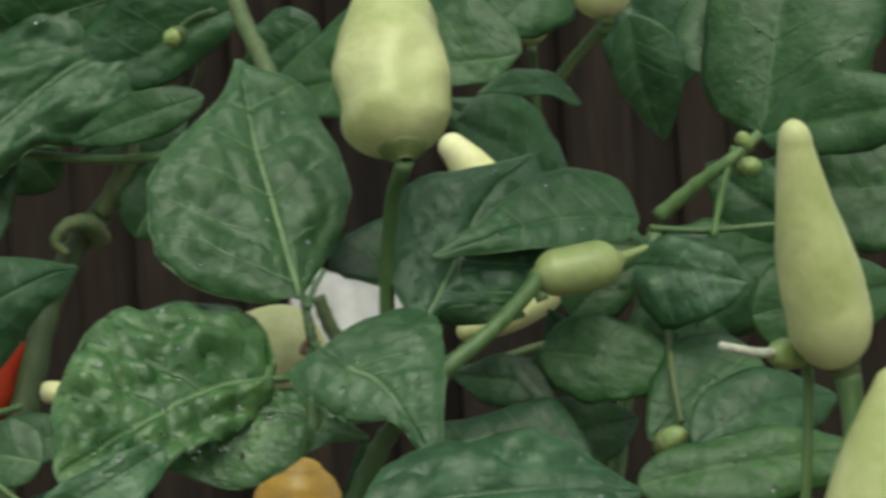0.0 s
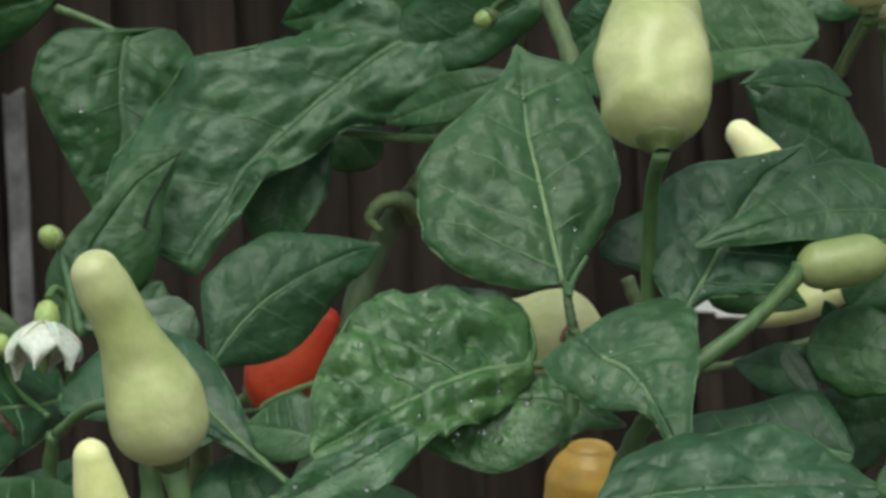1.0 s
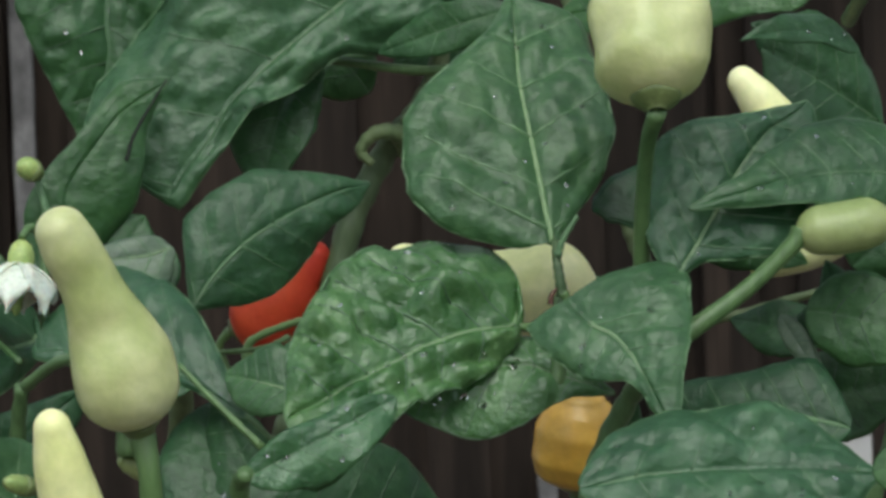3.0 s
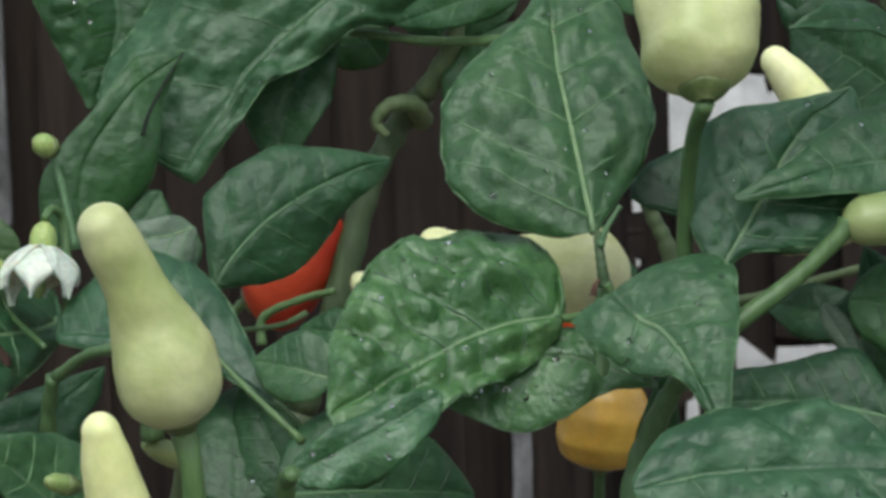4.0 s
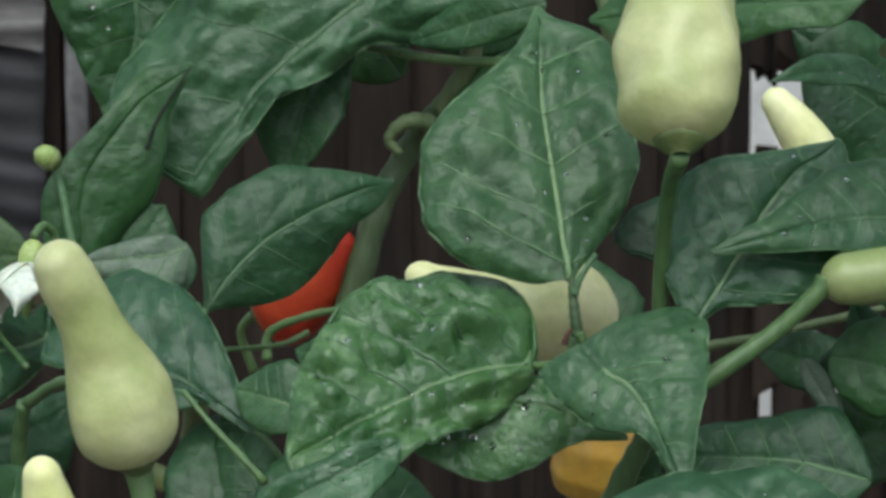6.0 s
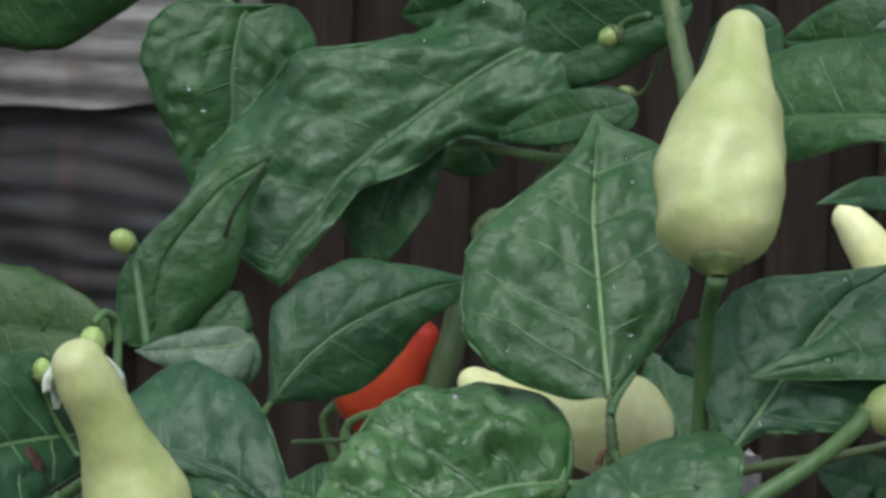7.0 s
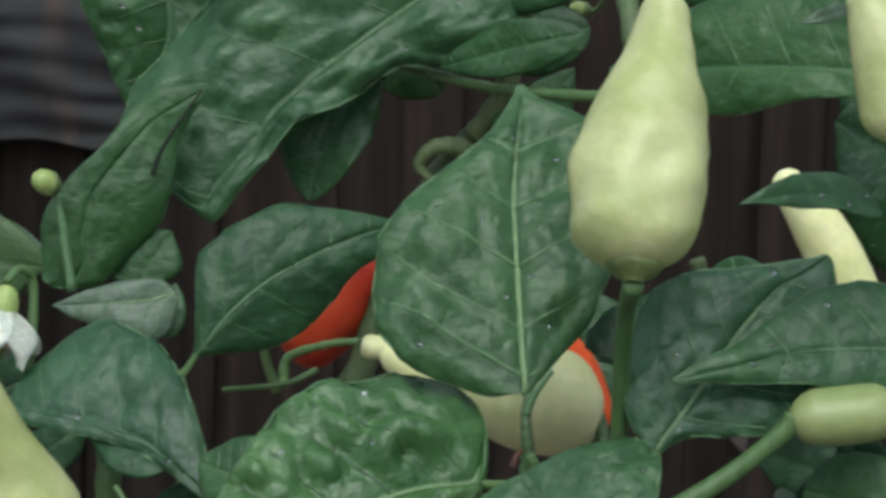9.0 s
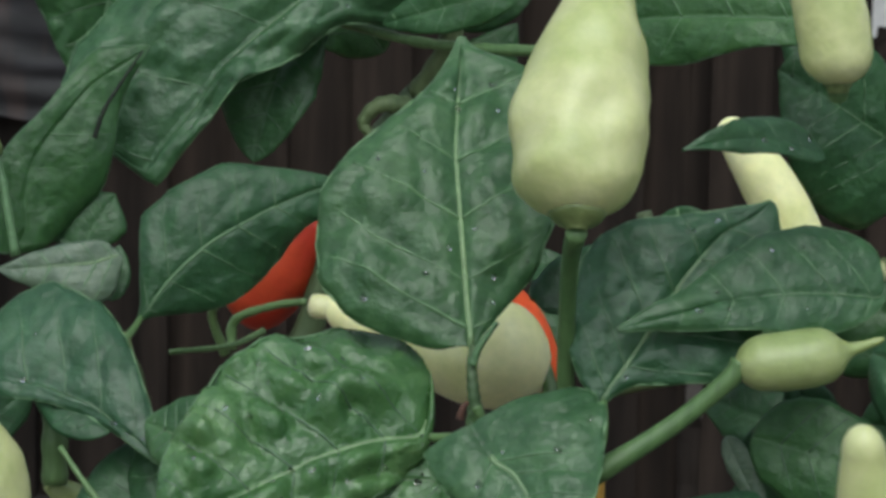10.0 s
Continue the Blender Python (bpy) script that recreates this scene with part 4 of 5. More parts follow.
leaf(front_plant, (0.1140, -0.0120, 0.6430), (0.0460, 0.0180, 0.6390), (-0.3988, -0.8622, 0.3123), bend=0.04, fold=0.03, span=(-0.00, 1.00), left=(2.6, -0.3, -5.9, -6.3, -8.5, -10.5, -9.6, -5.2, -1.3, -0.2), right=(4.0, 10.1, 17.7, 21.6, 21.6, 18.7, 14.4, 8.6, 2.2, 0.3), spine=(2.8, 1.0, 0.3, 0.3, 0.6, 0.3, 0.1, 0.0, 0.0, -0.0), wave=0.02, pucker=0.8, mat=leaf_half_shaded, rib=0.7, fine=2, label="dark green leaf behind the upright chilli")
leaf(front_plant, (0.0957, -0.1372, 0.6630), (0.0875, -0.1434, 0.6602), (0.5300, -0.8109, 0.2483), 0.0014, 0.0016, bend=0.05, fold=0.2, a=0.6, b=1.2, wave=0.03, pucker=0.2, mat=leaf_pale, rib=0.55)
leaf(front_plant, (-0.0350, -0.0460, 0.5410), (-0.0890, -0.0340, 0.5560), (-0.0403, -0.8459, 0.5318), bend=0.04, fold=0.02, span=(0.00, 1.02), left=(-0.6, -0.7, 0.4, 2.2, 3.6, 2.9, 0.7, 0.1, -0.1, 5.1), right=(-0.3, 1.4, 7.3, 16.1, 25.2, 30.9, 31.6, 27.3, 18.4, 11.3), spine=(-0.4, 0.2, 1.8, 3.9, 6.2, 6.2, 4.4, 3.4, 2.2, 5.9), wave=0.01, rib=0.7, pucker=0.9, petiole=(-0.0234, -0.0516, 0.5292), drops=10, fine=2, label="smooth green leaf arching behind the bent chilli")
leaf(front_plant, (-0.0930, 0.0000, 0.5560), (-0.1250, -0.0850, 0.5530), (0.7505, -0.3033, 0.5872), bend=0.04, fold=0.04, span=(-0.09, 1.01), left=(9.2, 6.5, -1.6, -7.0, -10.9, -14.5, -19.0, -14.4, -7.2, -0.9), right=(11.0, 17.5, 22.1, 25.4, 24.4, 21.4, 15.3, 8.0, 2.1, 0.3), spine=(9.5, 7.8, 1.2, 0.3, 1.3, 2.0, 2.1, 1.4, 0.4, 0.1), wave=0.02, pucker=1.2, drops=17, spot=(0.50, -0.42, 0.0042), petiole=(-0.0745, -0.0060, 0.5530), fine=2, label="broad green leaf with a brown spot of decay")
leaf(front_plant, (-0.0698, -0.1289, 0.5234), (-0.0922, -0.1393, 0.5478), (0.5733, -0.7971, 0.1895), 0.0076, 0.0139, bend=0.04, bow=0.02, fold=0.1, a=0.6, b=1.0, wave=0.03, pucker=1.0)
leaf(front_plant, (-0.0340, -0.0689, 0.5219), (0.0119, -0.0512, 0.5177), (0.3553, -0.8050, 0.4751), 0.0215, 0.0215, bend=0.06, fold=0.05, a=0.5, b=0.7, wave=0.03, pucker=0.7, mat=leaf_shaded)
leaf(front_plant, (-0.0283, -0.0513, 0.5153), (-0.0437, -0.0311, 0.5461), (-0.3431, -0.8547, 0.3895), 0.0100, 0.0089, bend=0.08, fold=0.1, a=0.5, b=0.9, wave=0.03, pucker=1.0, drops=10, mat=leaf_shaded)
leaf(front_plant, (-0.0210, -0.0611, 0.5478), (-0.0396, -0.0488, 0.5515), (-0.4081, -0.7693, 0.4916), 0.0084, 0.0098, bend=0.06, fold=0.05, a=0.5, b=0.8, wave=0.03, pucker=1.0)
leaf(front_plant, (0.1081, -0.0784, 0.5579), (0.1028, -0.0771, 0.5765), (-0.1426, -0.9894, 0.0283), 0.0048, 0.0072, bend=0.04, fold=0.1, a=0.6, b=1, wave=0.03, pucker=1.0, mat=leaf_shaded, rib=0.55)
leaf(front_plant, (0.1209, -0.1037, 0.6442), (0.1304, -0.0937, 0.6149), (-0.4076, -0.8161, -0.4097), 0.0106, 0.0061, bend=0.05, bow=0.03, fold=0.2, a=0.6, b=1.0, wave=0.03, pucker=1.4, label="glossy small green leaf hanging down", rib=0.55)
leaf(front_plant, (0.1606, -0.0743, 0.6163), (0.1808, -0.0578, 0.6807), (-0.4405, -0.8265, 0.3506), 0.0187, 0.0269, bend=0.05, fold=0.08, a=0.5, b=0.9, wave=0.03, pucker=1.1, drops=13, mat=leaf_half_shaded, label="broad wet green leaf", rib=0.55)
leaf(front_plant, (0.1493, -0.1106, 0.6140), (0.1916, -0.1343, 0.6190), (-0.4940, -0.8236, 0.2788), 0.0105, 0.0084, bend=0.04, fold=0.15, a=0.5, b=0.9, wave=0.03, pucker=1.0, mat=leaf_half_shaded, rib=0.55)
leaf(front_plant, (0.1163, -0.1126, 0.5859), (0.1391, -0.1250, 0.5804), (-0.3953, -0.8653, 0.3081), 0.0080, 0.0127, bend=0.08, fold=0.05, a=0.5, b=0.7, wave=0.03, pucker=1.8, label="crinkled green leaf", rib=0.55)
leaf(front_plant, (0.0940, -0.1078, 0.5673), (0.1254, -0.1143, 0.5605), (-0.1345, -0.9484, 0.2872), 0.0108, 0.0101, bend=0.07, fold=0.05, a=0.5, b=0.8, wave=0.03, pucker=1.2, mat=leaf_half_shaded, rib=0.55)
leaf(front_plant, (0.1103, -0.1753, 0.5485), (0.1453, -0.1628, 0.5557), (0.2141, -0.8628, 0.4579), 0.0099, 0.0105, bend=0.07, bow=-0.05, fold=0.05, a=0.5, b=0.8, wave=0.03, pucker=1.4, drops=10, mat=leaf_half_shaded, rib=0.55)
leaf(front_plant, (0.0948, -0.1878, 0.5426), (0.1457, -0.1876, 0.5452), (-0.0238, -0.8556, 0.5171), 0.0076, 0.0089, bend=0.07, fold=0.05, a=0.5, b=0.8, wave=0.03, pucker=1.6, drops=13, mat=leaf_half_shaded, rib=0.55)
leaf(front_plant, (0.1427, -0.1135, 0.5723), (0.1847, -0.1011, 0.5773), (0.2695, -0.9571, 0.1068), 0.0121, 0.0121, bend=0.06, fold=0.08, a=0.5, b=0.9, wave=0.03, pucker=1.0, mat=leaf_half_shaded, rib=0.55)
leaf(front_plant, (0.0890, -0.1019, 0.5657), (0.0979, -0.1090, 0.5501), (-0.3117, -0.9273, 0.2074), 0.0030, 0.0024, bend=0.05, fold=0.1, a=0.5, b=1.0, wave=0.03, pucker=0.4, mat=leaf_pale, rib=0.55)
leaf(front_plant, (0.1098, -0.0902, 0.5622), (0.0917, -0.0902, 0.5615), (-0.0026, -0.9894, 0.1455), 0.0050, 0.0087, bend=0.05, fold=0.15, a=0.5, b=1.0, wave=0.03, pucker=1.0, mat=leaf_shaded, rib=0.55)
leaf(front_plant, (0.1232, -0.0942, 0.5897), (0.0820, -0.0819, 0.5940), (-0.2360, -0.9092, 0.3430), 0.0086, 0.0086, bend=0.05, fold=0.1, a=0.5, b=0.8, wave=0.03, pucker=1.0, mat=leaf_half_shaded, rib=0.55)
leaf(front_plant, (0.0534, -0.0571, 0.5183), (0.0570, -0.0671, 0.5478), (0.0134, -0.9469, -0.3212), 0.0046, 0.0060, bend=0.05, fold=0.1, a=0.5, b=0.8, wave=0.03, pucker=1.0, mat=leaf_shaded)
leaf(front_plant, (0.1420, -0.1140, 0.5645), (0.1145, -0.1213, 0.5462), (-0.0444, -0.9035, 0.4262), 0.0119, 0.0125, bend=0.05, fold=0.1, a=0.5, b=0.8, wave=0.03, pucker=1.0, mat=leaf_shaded, rib=0.55)
leaf(front_plant, (0.1224, -0.0890, 0.5790), (0.1689, -0.0824, 0.5869), (0.0758, -0.9391, 0.3351), 0.0128, 0.0171, bend=0.05, fold=0.08, a=0.5, b=0.8, wave=0.03, pucker=1.4, mat=leaf_half_shaded, rib=0.55)
leaf(front_plant, (0.0900, -0.0795, 0.5430), (0.1243, -0.0731, 0.5482), (0.1121, -0.9161, 0.3848), 0.0100, 0.0114, bend=0.05, fold=0.1, a=0.5, b=0.8, wave=0.03, pucker=1.0, mat=leaf_shaded, rib=0.55)
leaf(front_plant, (0.1618, -0.0880, 0.5927), (0.1437, -0.0808, 0.6093), (-0.3442, -0.9384, 0.0306), 0.0104, 0.0097, bend=0.05, fold=0.1, a=0.5, b=0.9, wave=0.03, pucker=1.0, mat=leaf_shaded, rib=0.55)
leaf(front_plant, (0.1159, -0.0957, 0.5687), (0.1439, -0.1022, 0.5615), (-0.1483, -0.9487, 0.2793), 0.0111, 0.0111, bend=0.05, fold=0.1, a=0.5, b=0.8, wave=0.03, pucker=1.0, mat=leaf_half_shaded, rib=0.55)
leaf(front_plant, (0.1495, -0.0612, 0.6329), (0.1642, -0.0473, 0.6582), (-0.0849, -0.8534, 0.5143), 0.0103, 0.0088, bend=0.05, fold=0.1, a=0.5, b=0.9, wave=0.03, pucker=1.0, mat=leaf_shaded, rib=0.55)
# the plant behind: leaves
leaf(back_plant, (0.0351, 0.0777, 0.6440), (-0.0040, 0.0884, 0.6330), (-0.2721, -0.9571, 0.0993), 0.0070, 0.0080, bend=0.05, fold=0.1, a=0.6, b=0.8, wave=0.03, pucker=1.0, mat=leaf_shaded, label="dark green leaf hanging in the shade")
leaf(back_plant, (0.0776, -0.0273, 0.6010), (0.0840, -0.0286, 0.5817), (-0.3273, -0.9440, -0.0416), 0.0075, 0.0082, bend=0.05, fold=0.1, a=0.5, b=0.9, wave=0.03, pucker=1.0, mat=leaf_shaded)
leaf(back_plant, (0.0725, -0.0522, 0.5881), (0.1018, -0.0532, 0.5747), (0.0560, -0.9801, 0.1907), 0.0074, 0.0088, bend=0.05, fold=0.1, a=0.5, b=0.9, wave=0.03, pucker=1.0, mat=leaf_shaded)
leaf(back_plant, (0.1107, -0.0653, 0.5742), (0.1326, -0.0640, 0.5924), (-0.1788, -0.9431, 0.2802), 0.0086, 0.0086, bend=0.05, fold=0.1, a=0.5, b=0.9, wave=0.03, pucker=1.0, mat=leaf_shaded, rib=0.55)
leaf(back_plant, (0.0746, 0.1097, 0.6679), (0.0515, 0.1208, 0.6541), (-0.4007, -0.9141, -0.0618), 0.0109, 0.0109, bend=0.05, fold=0.1, a=0.55, b=0.95, wave=0.03, pucker=1.0, mat=leaf_shaded)
leaf(back_plant, (0.0135, 0.1052, 0.6041), (0.0313, 0.1073, 0.6329), (0.0040, -0.9977, 0.0673), 0.0106, 0.0088, bend=0.05, fold=0.1, a=0.55, b=0.95, wave=0.03, pucker=1.0, mat=leaf_shaded)
leaf(back_plant, (0.1207, 0.0465, 0.6239), (0.1016, 0.0474, 0.6367), (-0.0190, -0.9990, 0.0414), 0.0084, 0.0076, bend=0.05, fold=0.1, a=0.55, b=0.95, wave=0.03, pucker=1.0, mat=leaf_shaded, rib=0.55)
leaf(back_plant, (0.1361, -0.0670, 0.5498), (0.1560, -0.0663, 0.5596), (-0.1612, -0.9060, 0.3914), 0.0074, 0.0074, bend=0.05, fold=0.1, a=0.55, b=0.95, wave=0.03, pucker=1.0, mat=leaf_shaded, rib=0.55)
leaf(back_plant, (-0.0491, -0.0430, 0.5478), (-0.0712, -0.0305, 0.5558), (-0.1642, -0.7160, 0.6785), 0.0069, 0.0082, bend=0.05, fold=0.1, a=0.55, b=0.95, wave=0.03, pucker=1.0, mat=leaf_shaded)
leaf(back_plant, (-0.0128, 0.0171, 0.5477), (-0.0324, 0.0294, 0.5510), (-0.3862, -0.7600, 0.5228), 0.0077, 0.0077, bend=0.05, fold=0.1, a=0.55, b=0.95, wave=0.03, pucker=1.0, mat=leaf_shaded)
leaf(back_plant, (0.1050, -0.0545, 0.5562), (0.0840, -0.0421, 0.5610), (-0.3226, -0.7633, 0.5597), 0.0078, 0.0078, bend=0.05, fold=0.1, a=0.55, b=0.95, wave=0.03, pucker=1.0, mat=leaf_shaded, rib=0.55)
leaf(back_plant, (0.0250, 0.1040, 0.6670), (-0.0650, 0.0700, 0.5870), (0.0641, -0.9424, 0.3284), bend=0.03, fold=0.03, span=(0.00, 1.03), left=(-0.5, -1.1, -3.5, -7.4, -13.1, -8.7, 1.5, 2.5, 6.0, 3.8, 2.1, 0.3, 23.2, 25.7), right=(4.2, 16.1, 25.3, 33.4, 33.8, 33.5, 36.6, 47.8, 50.2, 46.9, 44.6, 40.7, 32.9, 28.4), spine=(0.0, 0.9, 2.5, 5.9, 10.4, 12.1, 12.9, 13.3, 12.8, 9.0, 7.2, 5.1, 24.4, 26.1), wave=0.035, pucker=1.7, drops=18, mat=leaf_green, rib=0.7, fine=2, label="very large green leaf hanging down, with a torn edge")
leaf(back_plant, (-0.0920, 0.0480, 0.5710), (-0.0640, 0.0660, 0.6270), (0.3027, -0.9410, 0.1511), bend=0.04, fold=0.03, span=(-0.03, 1.00), left=(-11.1, -12.8, -16.9, -20.6, -19.1, -15.9, -14.1, -11.7, -3.7, -0.2), right=(-10.0, -4.3, 2.3, 4.8, 7.0, 4.4, 1.0, 0.2, 0.3, 0.4), spine=(-10.1, -5.3, -4.6, -9.6, -12.3, -10.8, -8.4, -3.8, -0.7, 0.2), wave=0.01, pucker=0.6, mat=leaf_half_shaded, rib=0.45, fine=2, label="large smooth green leaf with fine veins")
leaf(back_plant, (-0.0890, 0.1400, 0.6680), (-0.1000, 0.1300, 0.6110), (0.2963, -0.9488, 0.1093), bend=0.04, fold=0.04, span=(-0.09, 1.00), left=(-14.5, -18.5, -23.8, -24.3, -23.2, -18.7, -13.0, -7.2, -1.9, -0.3), right=(-12.7, -5.0, 19.6, 25.8, 27.5, 20.3, 12.5, 6.2, 1.6, 0.2), spine=(-13.0, -6.6, 0.1, -0.1, -1.5, -4.3, -3.9, -2.0, -0.5, -0.1), wave=0.02, pucker=1.2, petiole=(-0.1121, 0.1466, 0.6792), drops=13, mat=leaf_half_shaded, fine=2, label="broad heart-shaped green leaf hanging down")
leaf(back_plant, (-0.0550, 0.0150, 0.5630), (-0.0070, 0.0420, 0.5950), (0.3891, -0.9037, 0.1788), bend=0.04, fold=-0.12, span=(-0.00, 1.01), left=(-0.0, -2.5, -11.0, -21.5, -22.7, -21.5, -14.4, -7.5, -2.1, -0.3), right=(0.4, 0.8, 3.5, 7.7, 9.4, 6.8, 3.4, 3.2, 1.0, 0.1), spine=(0.0, -0.6, -2.9, -5.3, -6.6, -6.0, -4.7, -3.0, -0.8, -0.2), wave=0.01, pucker=0.7, petiole=(-0.0564, -0.0001, 0.5596), mat=leaf_shaded, fine=2, label="green leaf folded along its pale midrib")
leaf(back_plant, (-0.0580, 0.0040, 0.5810), (-0.0870, -0.0030, 0.5770), (0.1765, -0.9244, 0.3382), bend=0.04, fold=0.03, span=(-0.02, 0.99), left=(-1.3, -4.1, -10.1, -11.7, -9.5, -7.4, -5.1, -2.9, -0.5, 0.2), right=(-0.7, 0.4, 3.3, 3.9, 4.2, 3.4, 2.5, 1.3, 0.5, 0.3), spine=(-0.7, -0.3, -0.8, -1.5, -1.3, -1.0, -0.6, -0.1, 0.2, 0.3), wave=0.02, pucker=0.5, mat=leaf_pale, label="grey-green underside of a turned leaf")
leaf(back_plant, (-0.0282, 0.1101, 0.6398), (-0.0410, 0.0973, 0.5932), (-0.1466, -0.9420, 0.3021), 0.0123, 0.0176, bend=0.05, fold=0.15, a=0.55, b=0.7, wave=0.03, pucker=1.0, mat=leaf_half_shaded, label="dark hanging leaf with a shining wet edge")
leaf(back_plant, (0.0237, 0.0986, 0.6810), (-0.0357, 0.1097, 0.6674), (-0.1049, -0.9448, -0.3105), 0.0198, 0.0189, bend=0.06, fold=0.1, a=0.6, b=0.9, wave=0.03, pucker=1.0, mat=leaf_half_shaded)
leaf(back_plant, (-0.1945, 0.1462, 0.6740), (-0.1123, 0.1469, 0.6834), (0.0464, -0.9404, -0.3370), 0.0186, 0.0234, bend=0.05, fold=0.08, a=0.5, b=0.8, wave=0.03, pucker=1.0, mat=leaf_half_shaded, label="broad green leaf in front of the metal sheet")
leaf(back_plant, (0.0493, 0.0920, 0.6721), (-0.0079, 0.1023, 0.6477), (-0.1205, -0.9836, -0.1341), 0.0105, 0.0193, bend=0.05, fold=0.1, a=0.6, b=0.8, wave=0.03, pucker=1.0, mat=leaf_half_shaded)
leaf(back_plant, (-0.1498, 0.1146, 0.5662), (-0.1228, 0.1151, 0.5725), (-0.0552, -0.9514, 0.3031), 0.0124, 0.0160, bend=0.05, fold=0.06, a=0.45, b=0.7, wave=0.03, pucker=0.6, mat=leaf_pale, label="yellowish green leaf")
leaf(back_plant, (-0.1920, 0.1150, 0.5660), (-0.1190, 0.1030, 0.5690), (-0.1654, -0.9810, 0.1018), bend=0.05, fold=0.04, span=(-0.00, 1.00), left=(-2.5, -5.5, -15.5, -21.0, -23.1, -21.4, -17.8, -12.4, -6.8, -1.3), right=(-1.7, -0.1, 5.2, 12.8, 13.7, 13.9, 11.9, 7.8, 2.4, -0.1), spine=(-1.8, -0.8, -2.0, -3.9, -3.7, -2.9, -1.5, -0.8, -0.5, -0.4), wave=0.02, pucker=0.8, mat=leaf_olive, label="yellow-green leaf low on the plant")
leaf(back_plant, (-0.0088, 0.1306, 0.6223), (-0.0308, 0.1386, 0.6514), (-0.1515, -0.9762, 0.1552), 0.0143, 0.0101, bend=0.05, fold=0.1, a=0.6, b=0.9, wave=0.03, pucker=1.0, mat=leaf_half_shaded)
leaf(back_plant, (-0.0605, 0.0066, 0.5689), (-0.0599, 0.0134, 0.5815), (0.2148, -0.8596, 0.4637), 0.0038, 0.0038, bend=0.05, fold=0.2, a=0.6, b=0.9, wave=0.03, pucker=0.3, mat=leaf_shaded)
leaf(back_plant, (0.0336, 0.1320, 0.6427), (-0.0012, 0.1372, 0.6315), (-0.1934, -0.9700, 0.1474), 0.0100, 0.0100, bend=0.05, fold=0.1, a=0.55, b=0.95, wave=0.03, pucker=1.0, mat=leaf_shaded)
leaf(back_plant, (0.0535, 0.0651, 0.5462), (0.0414, 0.0791, 0.5741), (0.1053, -0.8701, 0.4815), 0.0093, 0.0139, bend=0.05, fold=0.1, a=0.55, b=0.95, wave=0.03, pucker=1.0, mat=leaf_shaded)
leaf(back_plant, (0.1181, 0.0367, 0.6566), (0.1491, 0.0505, 0.6813), (0.1034, -0.9186, 0.3815), 0.0102, 0.0136, bend=0.05, fold=0.1, a=0.55, b=0.95, wave=0.03, pucker=1.0, mat=leaf_shaded, rib=0.55)
leaf(back_plant, (0.1666, 0.0232, 0.6351), (0.1497, 0.0384, 0.6798), (-0.4931, -0.8634, 0.1067), 0.0134, 0.0201, bend=0.05, fold=0.1, a=0.55, b=0.95, wave=0.03, pucker=1.0, mat=leaf_shaded, rib=0.55)
leaf(back_plant, (0.1212, 0.1093, 0.6618), (0.0758, 0.1214, 0.6636), (-0.2543, -0.9633, 0.0859), 0.0147, 0.0165, bend=0.05, fold=0.1, a=0.55, b=0.95, wave=0.03, pucker=1.0, mat=leaf_half_shaded, rib=0.55)
leaf(back_plant, (0.0465, 0.1220, 0.6714), (0.0113, 0.1349, 0.6836), (-0.2886, -0.9434, 0.1637), 0.0112, 0.0112, bend=0.05, fold=0.1, a=0.55, b=0.95, wave=0.03, pucker=1.0, mat=leaf_half_shaded)
# stems
stem(front_plant, [(0.0300, -0.0800, 0.0000), (0.0323, -0.1216, 0.4565), (0.0422, -0.1178, 0.5105), (0.0436, -0.1172, 0.5190)], 0.0044, 0.0031, "stem", stem_olive)
stem(front_plant, [(0.0300, -0.0800, 0.0000), (-0.0154, -0.1451, 0.4650), (-0.0251, -0.1537, 0.5138), (-0.0260, -0.1529, 0.5251)], 0.0036, 0.0023, "stem", stem_olive)
stem(front_plant, [(0.0300, -0.0800, 0.0000), (-0.0403, -0.1215, 0.4583), (-0.0471, -0.1418, 0.5118), (-0.0465, -0.1466, 0.5291)], 0.0037, 0.0025, "branch", stem_green)
stem(front_plant, [(0.0300, -0.0800, 0.0000), (-0.0800, -0.0979, 0.4520), (-0.0846, -0.0816, 0.5129), (-0.0849, -0.0805, 0.5284)], 0.0039, 0.0022, "branch", stem_green)
stem(front_plant, [(0.0300, -0.0800, 0.0000), (0.1069, -0.2298, 0.4577), (0.1137, -0.2557, 0.5176), (0.1190, -0.2479, 0.5431)], 0.0033, 0.0020, "branch", stem_green)
stem(front_plant, [(0.0300, -0.0800, 0.0000), (0.0962, -0.1335, 0.4587), (0.1032, -0.1181, 0.5059), (0.1062, -0.1163, 0.5324)], 0.0038, 0.0026, "branch", stem_green)
stem(back_plant, [(0.0000, 0.1100, 0.0000), (-0.0573, 0.1023, 0.3899), (-0.0448, 0.1083, 0.4754), (-0.0368, 0.1113, 0.5182)], 0.0071, 0.0048, "stem", stem_olive)
stem(back_plant, [(0.0000, 0.1100, 0.0000), (0.0265, 0.0539, 0.3862), (0.0448, 0.0358, 0.4713), (0.0473, 0.0303, 0.4959)], 0.0042, 0.0023, "branch", stem_green)
stem(back_plant, [(0.0680, 0.1000, 0.5820), (0.0710, 0.1000, 0.5730), (0.0750, 0.1000, 0.5640), (0.0770, 0.1000, 0.5490)], 0.0022, 0.0028, "branch", stem_olive)
stem(front_plant, [(0.0436, -0.1172, 0.5190), (0.0471, -0.1161, 0.5358), (0.0528, -0.1211, 0.5491), (0.0565, -0.1267, 0.5551)], 0.0032, 0.0020, "branch", stem_green)
